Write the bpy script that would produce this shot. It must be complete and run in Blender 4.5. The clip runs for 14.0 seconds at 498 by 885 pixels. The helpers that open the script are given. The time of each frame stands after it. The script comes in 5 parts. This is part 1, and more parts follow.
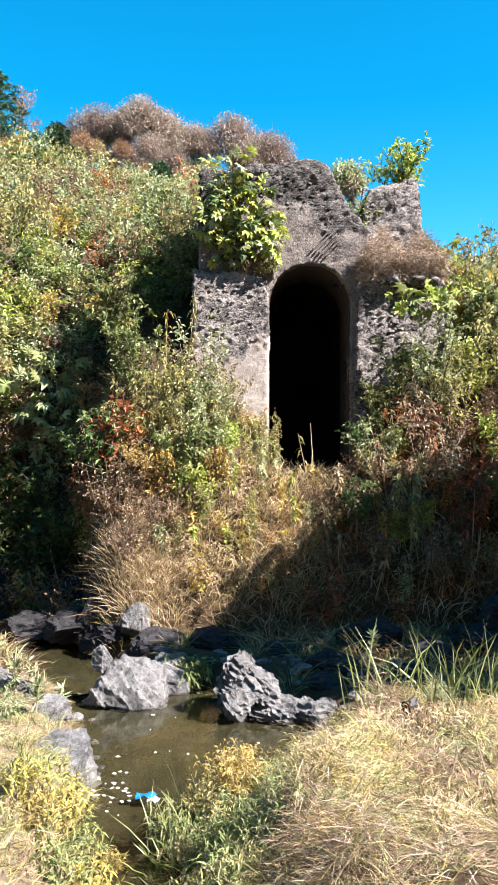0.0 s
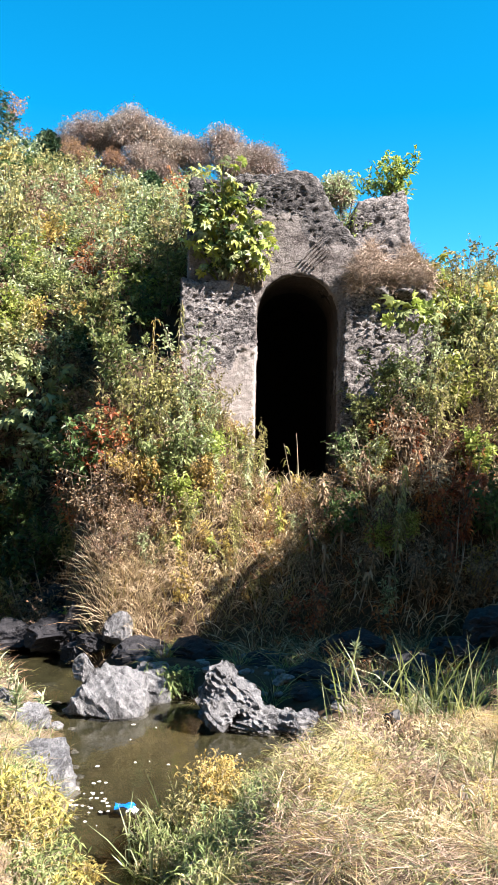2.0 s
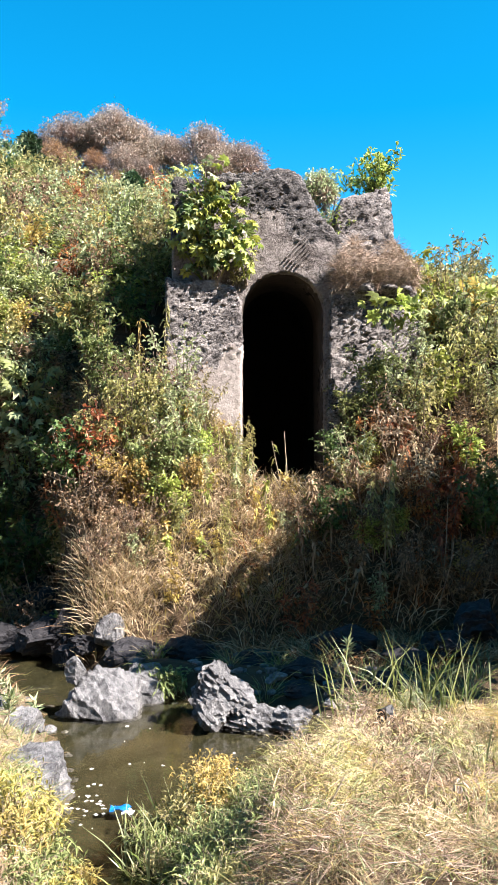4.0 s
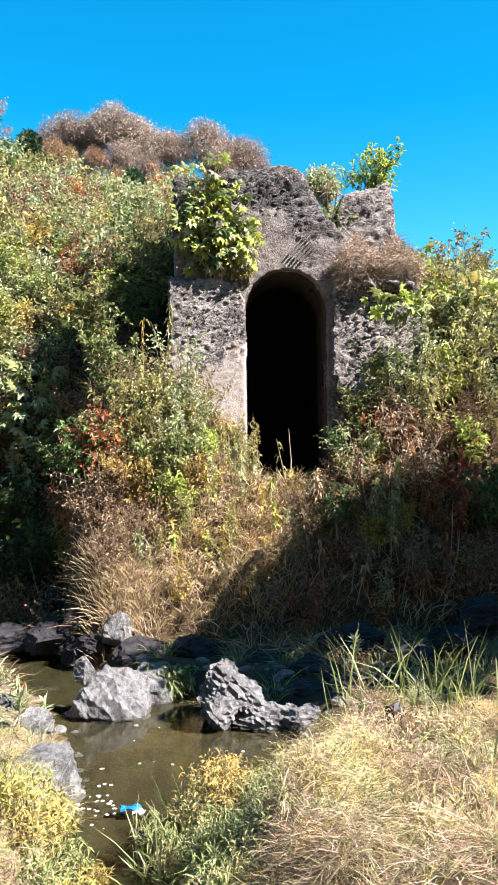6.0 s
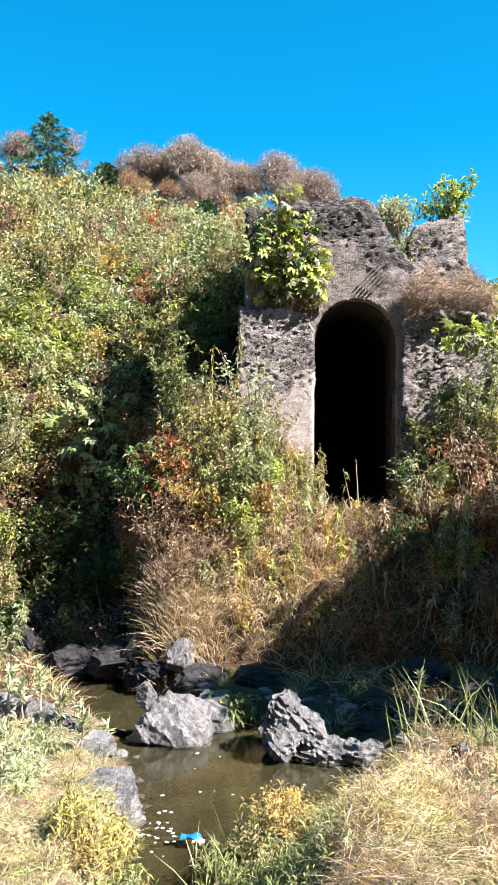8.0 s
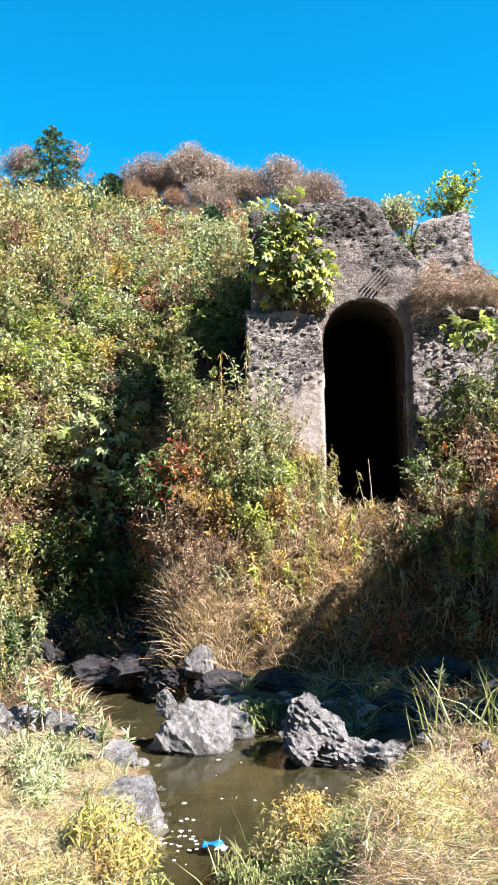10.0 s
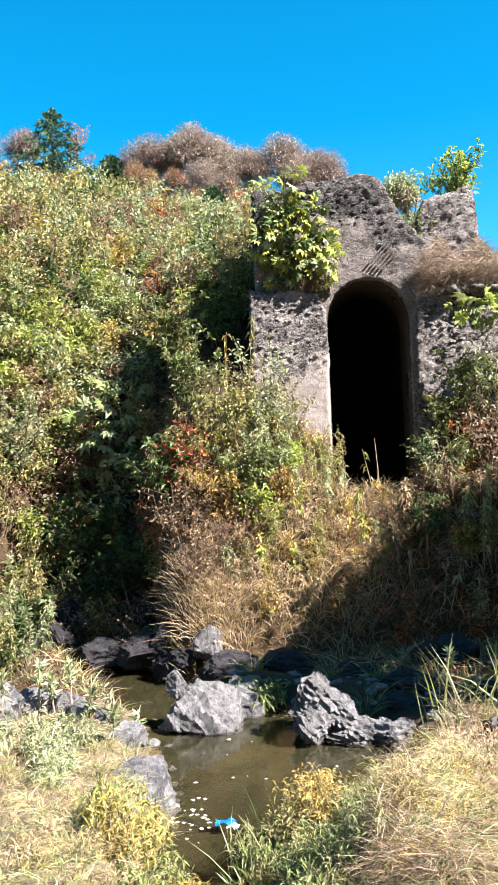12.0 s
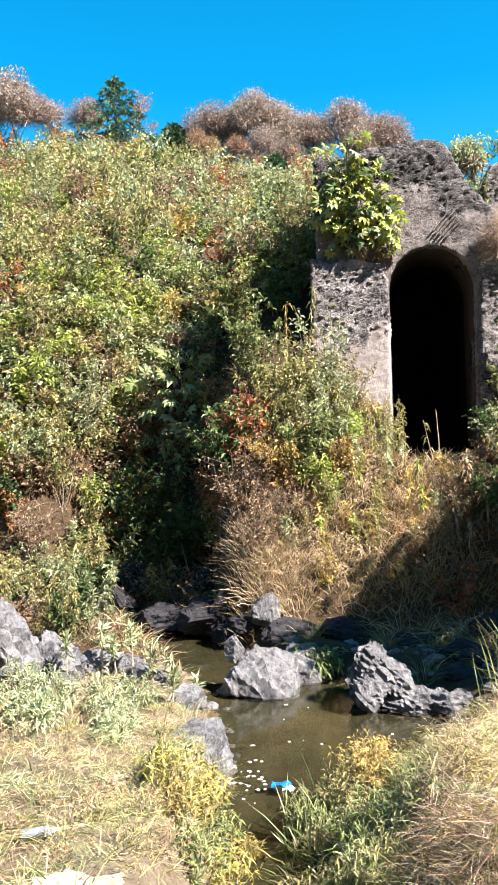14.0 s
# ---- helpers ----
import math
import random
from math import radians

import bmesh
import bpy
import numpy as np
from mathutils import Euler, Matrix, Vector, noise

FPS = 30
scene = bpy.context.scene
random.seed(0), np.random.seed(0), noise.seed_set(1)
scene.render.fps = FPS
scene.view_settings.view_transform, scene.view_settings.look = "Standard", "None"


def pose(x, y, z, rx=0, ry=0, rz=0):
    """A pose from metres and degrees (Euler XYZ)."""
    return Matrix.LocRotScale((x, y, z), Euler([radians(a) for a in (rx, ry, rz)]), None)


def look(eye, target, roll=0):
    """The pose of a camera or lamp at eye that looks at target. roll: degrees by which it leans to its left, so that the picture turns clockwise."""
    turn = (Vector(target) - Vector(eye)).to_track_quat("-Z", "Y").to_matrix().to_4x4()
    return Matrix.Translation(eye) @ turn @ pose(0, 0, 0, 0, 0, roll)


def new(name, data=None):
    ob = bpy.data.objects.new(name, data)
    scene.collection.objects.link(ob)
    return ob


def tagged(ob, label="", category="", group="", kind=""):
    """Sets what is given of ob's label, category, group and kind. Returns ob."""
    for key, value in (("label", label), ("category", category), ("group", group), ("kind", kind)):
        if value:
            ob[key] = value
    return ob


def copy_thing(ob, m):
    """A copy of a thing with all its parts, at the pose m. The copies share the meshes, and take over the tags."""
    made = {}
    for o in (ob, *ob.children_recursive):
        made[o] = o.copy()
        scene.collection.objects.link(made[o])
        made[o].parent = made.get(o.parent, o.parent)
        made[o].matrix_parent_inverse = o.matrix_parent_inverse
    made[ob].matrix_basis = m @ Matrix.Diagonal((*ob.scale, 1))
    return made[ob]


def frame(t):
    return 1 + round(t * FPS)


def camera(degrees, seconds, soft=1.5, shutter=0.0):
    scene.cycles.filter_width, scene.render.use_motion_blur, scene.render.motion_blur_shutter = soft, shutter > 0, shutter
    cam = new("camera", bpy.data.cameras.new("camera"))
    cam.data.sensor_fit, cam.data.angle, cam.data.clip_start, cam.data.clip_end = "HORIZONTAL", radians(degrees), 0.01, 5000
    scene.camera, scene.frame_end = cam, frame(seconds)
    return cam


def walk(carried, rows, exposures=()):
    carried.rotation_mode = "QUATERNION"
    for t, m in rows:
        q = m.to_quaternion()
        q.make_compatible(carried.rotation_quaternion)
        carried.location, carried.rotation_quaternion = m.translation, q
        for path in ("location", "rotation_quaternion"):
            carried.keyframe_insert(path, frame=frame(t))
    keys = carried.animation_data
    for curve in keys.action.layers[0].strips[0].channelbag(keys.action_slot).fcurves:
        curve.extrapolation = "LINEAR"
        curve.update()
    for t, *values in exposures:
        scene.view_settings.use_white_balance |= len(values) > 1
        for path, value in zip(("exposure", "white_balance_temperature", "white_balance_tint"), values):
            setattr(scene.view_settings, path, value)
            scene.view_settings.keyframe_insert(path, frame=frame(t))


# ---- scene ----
# ---- camera: seconds, x, y, z, yaw, pitch, roll ----
cam = camera(32.08, 14.0, soft=0.9)
PATH = [
    (0, -0.000, -0.000, 3.000, -0.00, 0.00, -0.00),
    (0.5, -0.006, 0.010, 2.987, -0.73, 0.79, -0.46),
    (1, -0.014, 0.006, 2.988, -0.51, 0.45, -0.66),
    (1.5, -0.004, 0.019, 2.986, -0.49, 0.25, -1.11),
    (2, 0.001, 0.026, 2.983, -0.94, 0.70, -0.87),
    (2.5, 0.006, 0.024, 2.987, -2.35, 1.38, -0.37),
    (3, -0.007, 0.021, 2.983, -1.39, 1.94, -0.10),
    (3.2, -0.007, 0.028, 2.983, -2.00, 1.65, 0.24),
    (5.3, 0.000, 0.021, 2.998, -1.24, 0.29, 0.37),
    (5.5, 0.005, 0.016, 3.013, -3.52, 0.28, 1.53),
    (6, -0.012, -0.003, 3.038, -1.46, 0.26, 1.02),
    (6.5, -0.019, -0.001, 3.039, -0.28, 0.29, 1.17),
    (7, -0.053, -0.018, 3.040, 0.05, 1.89, -0.35),
    (7.2, -0.059, -0.016, 3.035, 1.84, 2.00, -1.38),
    (9.3, 0.022, 0.009, 3.030, 1.91, 2.86, 1.29),
    (9.5, 0.027, 0.017, 3.025, 1.49, 2.93, 1.77),
    (10, 0.021, 0.009, 3.030, 3.91, 2.51, 1.80),
    (10.5, 0.013, 0.006, 3.030, 6.29, 2.22, 2.48),
    (11, 0.020, 0.017, 3.026, 5.38, 1.32, 3.04),
    (11.5, 0.014, 0.017, 3.020, 5.54, 2.23, 1.83),
    (12, 0.007, 0.033, 3.016, 4.27, 1.34, 2.59),
    (12.5, 0.016, 0.057, 3.001, 2.71, 0.09, 3.19),
    (13, 0.049, 0.053, 3.000, -0.70, -0.40, 3.38),
    (13.5, 0.041, 0.018, 3.020, 3.79, -0.27, 3.07),
    (14, 0.022, -0.015, 3.020, 8.25, -0.53, 2.07),
]
walk(cam, [(t, pose(x, y, z, 90 + p, r, w)) for t, x, y, z, w, p, r in PATH], exposures=[(0, 2.38, 6320, 18), (14, 2.38, 6320, 18)])

# ---- sky and sun ----
SUN = Vector((0.62, -0.29, 0.73)).normalized()
world = bpy.data.worlds.new("clear_sky")
scene.world = world
world.use_nodes = True
wn = world.node_tree
sky = wn.nodes.new("ShaderNodeTexSky")
sky.sky_type, sky.sun_disc = "NISHITA", False
sky.sun_elevation, sky.sun_rotation = math.asin(SUN.z), math.atan2(SUN.x, SUN.y)
sky.altitude, sky.dust_density, sky.ozone_density = 2000, 0.2, 2.0
tone = wn.nodes.new("ShaderNodeHueSaturation")
tone.inputs["Saturation"].default_value = 1.47
tone.inputs["Hue"].default_value = 0.476
wn.links.new(sky.outputs[0], tone.inputs["Color"])
wn.links.new(tone.outputs[0], wn.nodes["Background"].inputs[0])
wn.nodes["Background"].inputs[1].default_value = 0.0565
sun = new("sun", bpy.data.lights.new("sun", "SUN"))
sun.data.energy, sun.data.angle, sun.data.color = 4.8, radians(0.5), (1, 0.92, 0.8)
sun.matrix_world = look((0, 0, 60), Vector((0, 0, 60)) - SUN)

# ---- materials ----
def ramp_node(nt, stops):
    r = nt.nodes.new("ShaderNodeValToRGB")
    e = r.color_ramp.elements
    while len(e) < len(stops):
        e.new(.5)
    for el, (p, c) in zip(e, stops):
        el.position, el.color = p, (*c, 1)
    return r


def noise_node(nt, vec, scale, detail=5, rough=.6, distortion=0.0):
    n = nt.nodes.new("ShaderNodeTexNoise")
    n.inputs["Scale"].default_value, n.inputs["Detail"].default_value = scale, detail
    n.inputs["Roughness"].default_value, n.inputs["Distortion"].default_value = rough, distortion
    nt.links.new(vec, n.inputs["Vector"])
    return n.outputs["Fac"]


def math_node(nt, op, a, b):
    n = nt.nodes.new("ShaderNodeMath")
    n.operation = op
    for i, s in enumerate((a, b)):
        if isinstance(s, (int, float)):
            n.inputs[i].default_value = s
        else:
            nt.links.new(s, n.inputs[i])
    return n.outputs[0]


def surface(name, stops, coarse=.8, fine=14, rough=.92, bump=.5, stretch=(1, 1, 1), spec=.25, mix=.5, grain=60, pits=0.0, depth=.04, turn=(0, 0, 0)):
    """A mineral or earthy surface: two scales of stain, fine grain, relief."""
    m = bpy.data.materials.new(name)
    m.use_nodes = True
    nt = m.node_tree
    b = nt.nodes["Principled BSDF"]
    geo = nt.nodes.new("ShaderNodeNewGeometry")
    mp = nt.nodes.new("ShaderNodeMapping")
    mp.inputs["Scale"].default_value = stretch
    mp.inputs["Rotation"].default_value = turn
    nt.links.new(geo.outputs["Position"], mp.inputs["Vector"])
    v = mp.outputs[0]
    n1, n2, n3 = noise_node(nt, v, coarse, 6, .65, .6), noise_node(nt, v, fine, 8, .7, .3), noise_node(nt, v, grain, 4, .7)
    fac = math_node(nt, "ADD", math_node(nt, "MULTIPLY", n1, mix), math_node(nt, "MULTIPLY", n2, 1 - mix))
    fac = math_node(nt, "ADD", fac, math_node(nt, "MULTIPLY", math_node(nt, "SUBTRACT", n3, .5), .25))
    h = math_node(nt, "ADD", n2, math_node(nt, "MULTIPLY", n3, .4))
    if pits:
        # worn pits and hollows between the stones
        n4 = noise_node(nt, v, pits, 3, .75, 1.2)
        hole = math_node(nt, "MINIMUM", math_node(nt, "MULTIPLY", math_node(nt, "ABSOLUTE", math_node(nt, "SUBTRACT", n4, .5), 0), 9), 1)
        fac = math_node(nt, "ADD", fac, math_node(nt, "MULTIPLY", math_node(nt, "SUBTRACT", hole, .8), .16))
        h = math_node(nt, "ADD", h, hole)
    r = ramp_node(nt, stops)
    nt.links.new(fac, r.inputs[0])
    nt.links.new(r.outputs[0], b.inputs["Base Color"])
    b.inputs["Roughness"].default_value = rough
    b.inputs["Specular IOR Level"].default_value = spec
    bp = nt.nodes.new("ShaderNodeBump")
    bp.inputs["Strength"].default_value, bp.inputs["Distance"].default_value = bump, depth
    nt.links.new(h, bp.inputs["Height"])
    nt.links.new(bp.outputs[0], b.inputs["Normal"])
    return m


def leaf_material(name, stops, through_light=.32, rough=.5, spec=.3):
    """Leaves: each one its own shade, each plant a little lighter or darker, light passing through."""
    m = bpy.data.materials.new(name)
    m.use_nodes = True
    nt = m.node_tree
    b = nt.nodes["Principled BSDF"]
    geo = nt.nodes.new("ShaderNodeNewGeometry")
    info = nt.nodes.new("ShaderNodeObjectInfo")
    f = math_node(nt, "ADD", math_node(nt, "MULTIPLY", geo.outputs["Random Per Island"], .75), math_node(nt, "MULTIPLY", noise_node(nt, geo.outputs["Position"], 1.6, 3), .5))
    f = math_node(nt, "SUBTRACT", f, .12)
    r = ramp_node(nt, stops)
    nt.links.new(f, r.inputs[0])
    hs = nt.nodes.new("ShaderNodeHueSaturation")
    nt.links.new(r.outputs[0], hs.inputs["Color"])
    nt.links.new(math_node(nt, "ADD", math_node(nt, "MULTIPLY", info.outputs["Random"], .4), .8), hs.inputs["Value"])
    nt.links.new(math_node(nt, "ADD", math_node(nt, "MULTIPLY", info.outputs["Random"], .03), .485), hs.inputs["Hue"])
    nt.links.new(hs.outputs[0], b.inputs["Base Color"])
    b.inputs["Roughness"].default_value, b.inputs["Specular IOR Level"].default_value = rough, spec
    tr = nt.nodes.new("ShaderNodeBsdfTranslucent")
    nt.links.new(hs.outputs[0], tr.inputs["Color"])
    mx = nt.nodes.new("ShaderNodeMixShader")
    mx.inputs[0].default_value = through_light
    nt.links.new(b.outputs[0], mx.inputs[1])
    nt.links.new(tr.outputs[0], mx.inputs[2])
    nt.links.new(mx.outputs[0], nt.nodes["Material Output"].inputs["Surface"])
    return m


SOIL = surface("litter_strewn_soil", [(.25, (0.016, 0.011, 0.006)), (.45, (0.045, 0.029, 0.016)), (.6, (0.077, 0.05, 0.027)), (.78, (0.117, 0.082, 0.046))], .9, 9, bump=.9)
BANK = surface("dry_pale_bank", [(.25, (0.0341, 0.0273, 0.0178)), (.42, (0.095, 0.0736, 0.0491)), (.58, (0.17, 0.137, 0.0918)), (.78, (0.258, 0.218, 0.16))], 1.3, 16, bump=.8)
BED = surface("stream_bed_mud", [(.3, (0.009, 0.010, 0.005)), (.5, (0.024, 0.024, 0.011)), (.7, (0.046, 0.040, 0.017))], 1.4, 10, bump=.5)
RUBBLE_DARK = surface("blackened_rubble_masonry", [(0.4, (0.0167, 0.0162, 0.0173)), (0.468, (0.0559, 0.0531, 0.0542)), (0.524, (0.123, 0.116, 0.114)), (0.581, (0.201, 0.189, 0.184)), (0.66, (0.301, 0.284, 0.273))], 2.2, 18, bump=1.0, stretch=(1, 1, 1.9), mix=.42, grain=90, depth=.06)
GREY_RENDER = surface("cracked_grey_render", [(0.36, (0.0405, 0.0348, 0.033)), (0.443, (0.122, 0.107, 0.101)), (0.521, (0.209, 0.188, 0.176)), (0.64, (0.302, 0.275, 0.261))], 2.2, 20, bump=1.0, stretch=(1, 1, 1.2), mix=.5, grain=90, depth=.045)
RUBBLE = surface("weathered_rubble_masonry", [(0.39, (0.0198, 0.0185, 0.0191)), (0.447, (0.0726, 0.0673, 0.066)), (0.494, (0.165, 0.152, 0.149)), (0.547, (0.277, 0.257, 0.247)), (0.63, (0.409, 0.383, 0.363))], 2.4, 17, bump=1.0, stretch=(1, 1, 1.5), mix=.45, grain=90, depth=.06)
PLASTER = surface("pinkish_lime_render", [(.28, (0.0909, 0.0828, 0.077)), (.42, (0.249, 0.215, 0.196)), (.55, (0.347, 0.315, 0.291)), (.75, (0.423, 0.406, 0.384))], 1.5, 18, bump=.55, mix=.55)
# brownish plaster, darkened to carry the shade under the arch
LINING = surface("shade_brown_lining", [(.3, (0.0165, 0.0132, 0.011)), (.5, (0.0495, 0.0396, 0.033)), (.75, (0.11, 0.0908, 0.077))], 1.5, 12, bump=.4, stretch=(1, 1, .4))
# near-black colour stands in for the darkness inside the vault
TUNNEL = surface("shade_black_render", [(.3, (0.002, 0.002, 0.002)), (.55, (0.006, 0.005, 0.005)), (.75, (0.011, 0.010, 0.009))], 1.2, 10, bump=.5)
ROCK = surface("grey_stream_rock", [(.3, (0.0168, 0.0168, 0.0201)), (.41, (0.0604, 0.0611, 0.0657)), (.51, (0.161, 0.163, 0.168)), (.66, (0.322, 0.322, 0.322))], 2.4, 11, rough=.7, bump=1.0, stretch=(1.5, 1.2, 1.1), mix=.45, grain=70, depth=.06, turn=(.3, .7, .2))
# darker, bluer version of the stream rock, with the shade put into its colour
SHADE_ROCK = surface("shade_dark_rock", [(.3, (0.00432, 0.00432, 0.00576)), (.5, (0.0173, 0.0173, 0.0202)), (.72, (0.0612, 0.059, 0.0634))], 2.0, 8, rough=.7, bump=.9, stretch=(1, 1.3, 2.2), spec=.25)
BARK = surface("grey_brown_bark", [(.3, (.05, .04, .03)), (.5, (.14, .11, .08)), (.7, (.27, .23, .18))], 3, 30, bump=.6, stretch=(1, 1, .3))
PALESTEM = surface("pale_dead_stem", [(.3, (.16, .12, .08)), (.5, (.34, .28, .2)), (.7, (.5, .44, .34))], 3, 30, bump=.4, stretch=(1, 1, .3))

GREEN = leaf_material("mid_green_leaf", [(.1, (0.07, 0.096, 0.034)), (.5, (0.16, 0.2, 0.07)), (.9, (0.31, 0.35, 0.135))])
# deep green, its tone set to how leaves look in shade and hollows
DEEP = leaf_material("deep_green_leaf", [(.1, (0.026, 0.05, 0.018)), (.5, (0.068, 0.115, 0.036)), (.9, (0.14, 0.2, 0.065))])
LIME = leaf_material("yellow_green_leaf", [(.1, (.12, .15, .03)), (.5, (.3, .37, .075)), (.9, (.52, .56, .17))])
OLIVE = leaf_material("olive_leaf", [(.1, (0.108, 0.108, 0.042)), (.5, (0.288, 0.270, 0.102)), (.9, (0.528, 0.480, 0.216))])
SAGE = leaf_material("grey_green_leaf", [(.1, (0.114, 0.145, 0.073)), (.5, (0.276, 0.324, 0.162)), (.9, (0.551, 0.599, 0.356))])
GOLD = leaf_material("golden_leaf", [(.1, (.2, .14, .035)), (.5, (.4, .3, .08)), (.9, (.58, .47, .17))])
RUST = leaf_material("rust_leaf", [(.1, (0.130, 0.046, 0.023)), (.5, (0.338, 0.117, 0.046)), (.9, (0.546, 0.260, 0.104))])
BROWN = leaf_material("withered_brown_leaf", [(.1, (0.078, 0.052, 0.033)), (.5, (0.221, 0.143, 0.085)), (.9, (0.416, 0.299, 0.195))])
RUSSET = leaf_material("russet_leaf", [(.1, (0.161, 0.124, 0.0979)), (.5, (0.322, 0.261, 0.217)), (.9, (0.483, 0.422, 0.366))], .32)
TAWNY = leaf_material("tawny_leaf", [(.1, (.17, .1, .045)), (.5, (.36, .23, .11)), (.9, (.54, .38, .2))])
VINE = leaf_material("dry_vine_stem", [(.1, (0.12, 0.078, 0.06)), (.5, (0.29, 0.205, 0.16)), (.9, (0.5, 0.4, 0.325))], .1, .8, .2)
PALE_STRAW = leaf_material("sun_bleached_blade", [(.1, (0.28, 0.208, 0.129)), (.5, (0.538, 0.426, 0.278)), (.9, (0.762, 0.651, 0.461))], .25, .7, .2)
# withered brown, toned darker to deepen shaded grass and hollows
DARK_STRAW = leaf_material("shade_brown_blade", [(.1, (.06, .036, .02)), (.5, (.2, .125, .07)), (.9, (.44, .3, .18))], .15, .8, .2)
CLIMBER = leaf_material("climber_leaf", [(.1, (.12, .14, .025)), (.5, (.3, .32, .06)), (.9, (.5, .5, .13))])
OCHRE_LEAF = leaf_material("ochre_green_leaf", [(.1, (0.0919, 0.0868, 0.0255)), (.5, (0.276, 0.23, 0.0612)), (.9, (0.51, 0.419, 0.143))])
STRAW = leaf_material("straw_blade", [(.1, (0.122, 0.088, 0.0574)), (.45, (0.26, 0.199, 0.131)), (.9, (0.413, 0.345, 0.245))], .25, .7, .2)
BUFF = leaf_material("bleached_straw_blade", [(.1, (0.134, 0.0893, 0.0493)), (.5, (0.286, 0.207, 0.121)), (.9, (0.438, 0.34, 0.212))], .25, .7, .2)
BLADE = leaf_material("green_blade", [(.1, (.06, .1, .025)), (.5, (.15, .2, .05)), (.9, (.34, .36, .13))], .3)
NEEDLE = leaf_material("fir_needle", [(.1, (0.018, 0.045, 0.024)), (.5, (0.045, 0.098, 0.045)), (.9, (0.105, 0.180, 0.075))], .15)
LEAVES = [GREEN, DEEP, LIME, OLIVE, SAGE, GOLD, RUST, BROWN]


def simple(name, c, rough=.6, spec=.4, noise_amount=.25, scale=25):
    lo, hi = [x * (1 - noise_amount) for x in c], [min(1, x * (1 + noise_amount)) for x in c]
    return surface(name, [(.3, lo), (.7, hi)], scale * .2, scale, rough=rough, spec=spec, bump=.15)


def water_material():
    m = bpy.data.materials.new("still_brown_water")
    m.use_nodes = True
    nt = m.node_tree
    b = nt.nodes["Principled BSDF"]
    b.inputs["Base Color"].default_value = (.3, .28, .2, 1)
    b.inputs["Roughness"].default_value, b.inputs["IOR"].default_value = .03, 1.33
    b.inputs["Transmission Weight"].default_value = 1
    geo = nt.nodes.new("ShaderNodeNewGeometry")
    bp = nt.nodes.new("ShaderNodeBump")
    bp.inputs["Strength"].default_value, bp.inputs["Distance"].default_value = .12, .02
    nt.links.new(noise_node(nt, geo.outputs["Position"], 7, 3, .5, .8), bp.inputs["Height"])
    nt.links.new(bp.outputs[0], b.inputs["Normal"])
    return m


WATER = water_material()

# ---- ground ----
STREAM = [(-3.9, 15.3, .2), (-3.3, 13.4, .5), (-2.4, 11.7, .5), (-1.75, 10.7, .5), (-.55, 9.3, 1.25), (-.6, 8.2, .95), (-.8, 7.2, .5), (-.85, 6.1, .26), (-.6, 4.2, .26), (1.6, 1.6, .3), (6, -1, .4), (13, -4, .5)]


def smooth(a):
    a = np.clip(a, 0, 1)
    return a * a * (3 - 2 * a)


def stream_distance(x, y):
    """Metres from the water's edge, negative in the stream."""
    best = np.full(np.shape(x), 9.0)
    for (ax, ay, aw), (bx, by, bw) in zip(STREAM, STREAM[1:]):
        dx, dy = bx - ax, by - ay
        q = np.clip(((x - ax) * dx + (y - ay) * dy) / (dx * dx + dy * dy), 0, 1)
        best = np.minimum(best, np.hypot(x - ax - q * dx, y - ay - q * dy) - (aw + q * (bw - aw)))
    return best


def slope_foot(x):
    return 12.15 + 3.1 * smooth((-x - 2.15) / .9) - 1.5 * smooth((-x - 4.8) / 1.2) - .12 * np.clip(x - 3, 0, 8)


def ground_height(x, y):
    """The lie of the land: near bank, stream bed, steep far slope and the hill behind it up to its ridge."""
    x, y = np.asarray(x, float), np.asarray(y, float)
    foot = slope_foot(x)
    s = np.clip(y - foot, 0, None) / .931
    u = np.clip(x / np.clip(y, 5, None), -.3, .4)
    se = np.where(s < 34, s, 34 - .25 * (s - 34))
    hill = .25 + (5 - 1.3 * smooth((u - .1) / .12) * smooth((y - 16) / 4)) * (1 - np.exp(-s / 3)) + (.29 - .33 * u) * np.clip(se, -40, 99)
    hill = hill - 1.1 * np.exp(-((x - .9) / 1.2) ** 2) * smooth((y - 12.4) / 1.6) * smooth((17.5 - y) / 2)
    near = np.maximum(1.45 - .145 * y + .12 * smooth((-x - 1.5) / 1.5), .25)
    near = near + .8 * smooth((x - 3.2) / 3)
    z = np.where(y > foot, hill, near)
    big = np.sin(x * 1.3 + .7 * np.sin(y * .9)) * np.sin(y * 1.1 + .5 * np.sin(x * .8))
    fine = np.sin(x * 5.1 + 1.7 * np.sin(y * 3.3)) * np.sin(y * 4.7 + 1.3 * np.sin(x * 2.9))
    z = z + np.where(y > foot + .5, .16, .06) * big + np.where((y < 8.8) & (x > -.2), .085, .03) * fine
    t = smooth((stream_distance(x, y) + .12) / np.where((y < 8.3) & (x > -.8), 1.15, .55))
    z = (1 - t) * np.minimum(z, -.16 + .04 * fine) + t * np.maximum(z, .05)
    gate = smooth((.95 - np.abs(x - 1.075)) / .14) * smooth((y - 13.7) / .8) * smooth((19.4 - y) / .3)
    z = z * (1 - gate) + np.minimum(z, 2.5) * gate
    # unseen slope added behind the path to hold skylight off the shaded areas
    back = np.clip(-y - 3.5 + .8 * np.sin(x * .35), 0, 32)
    return z + .95 * back * smooth(back / 4)

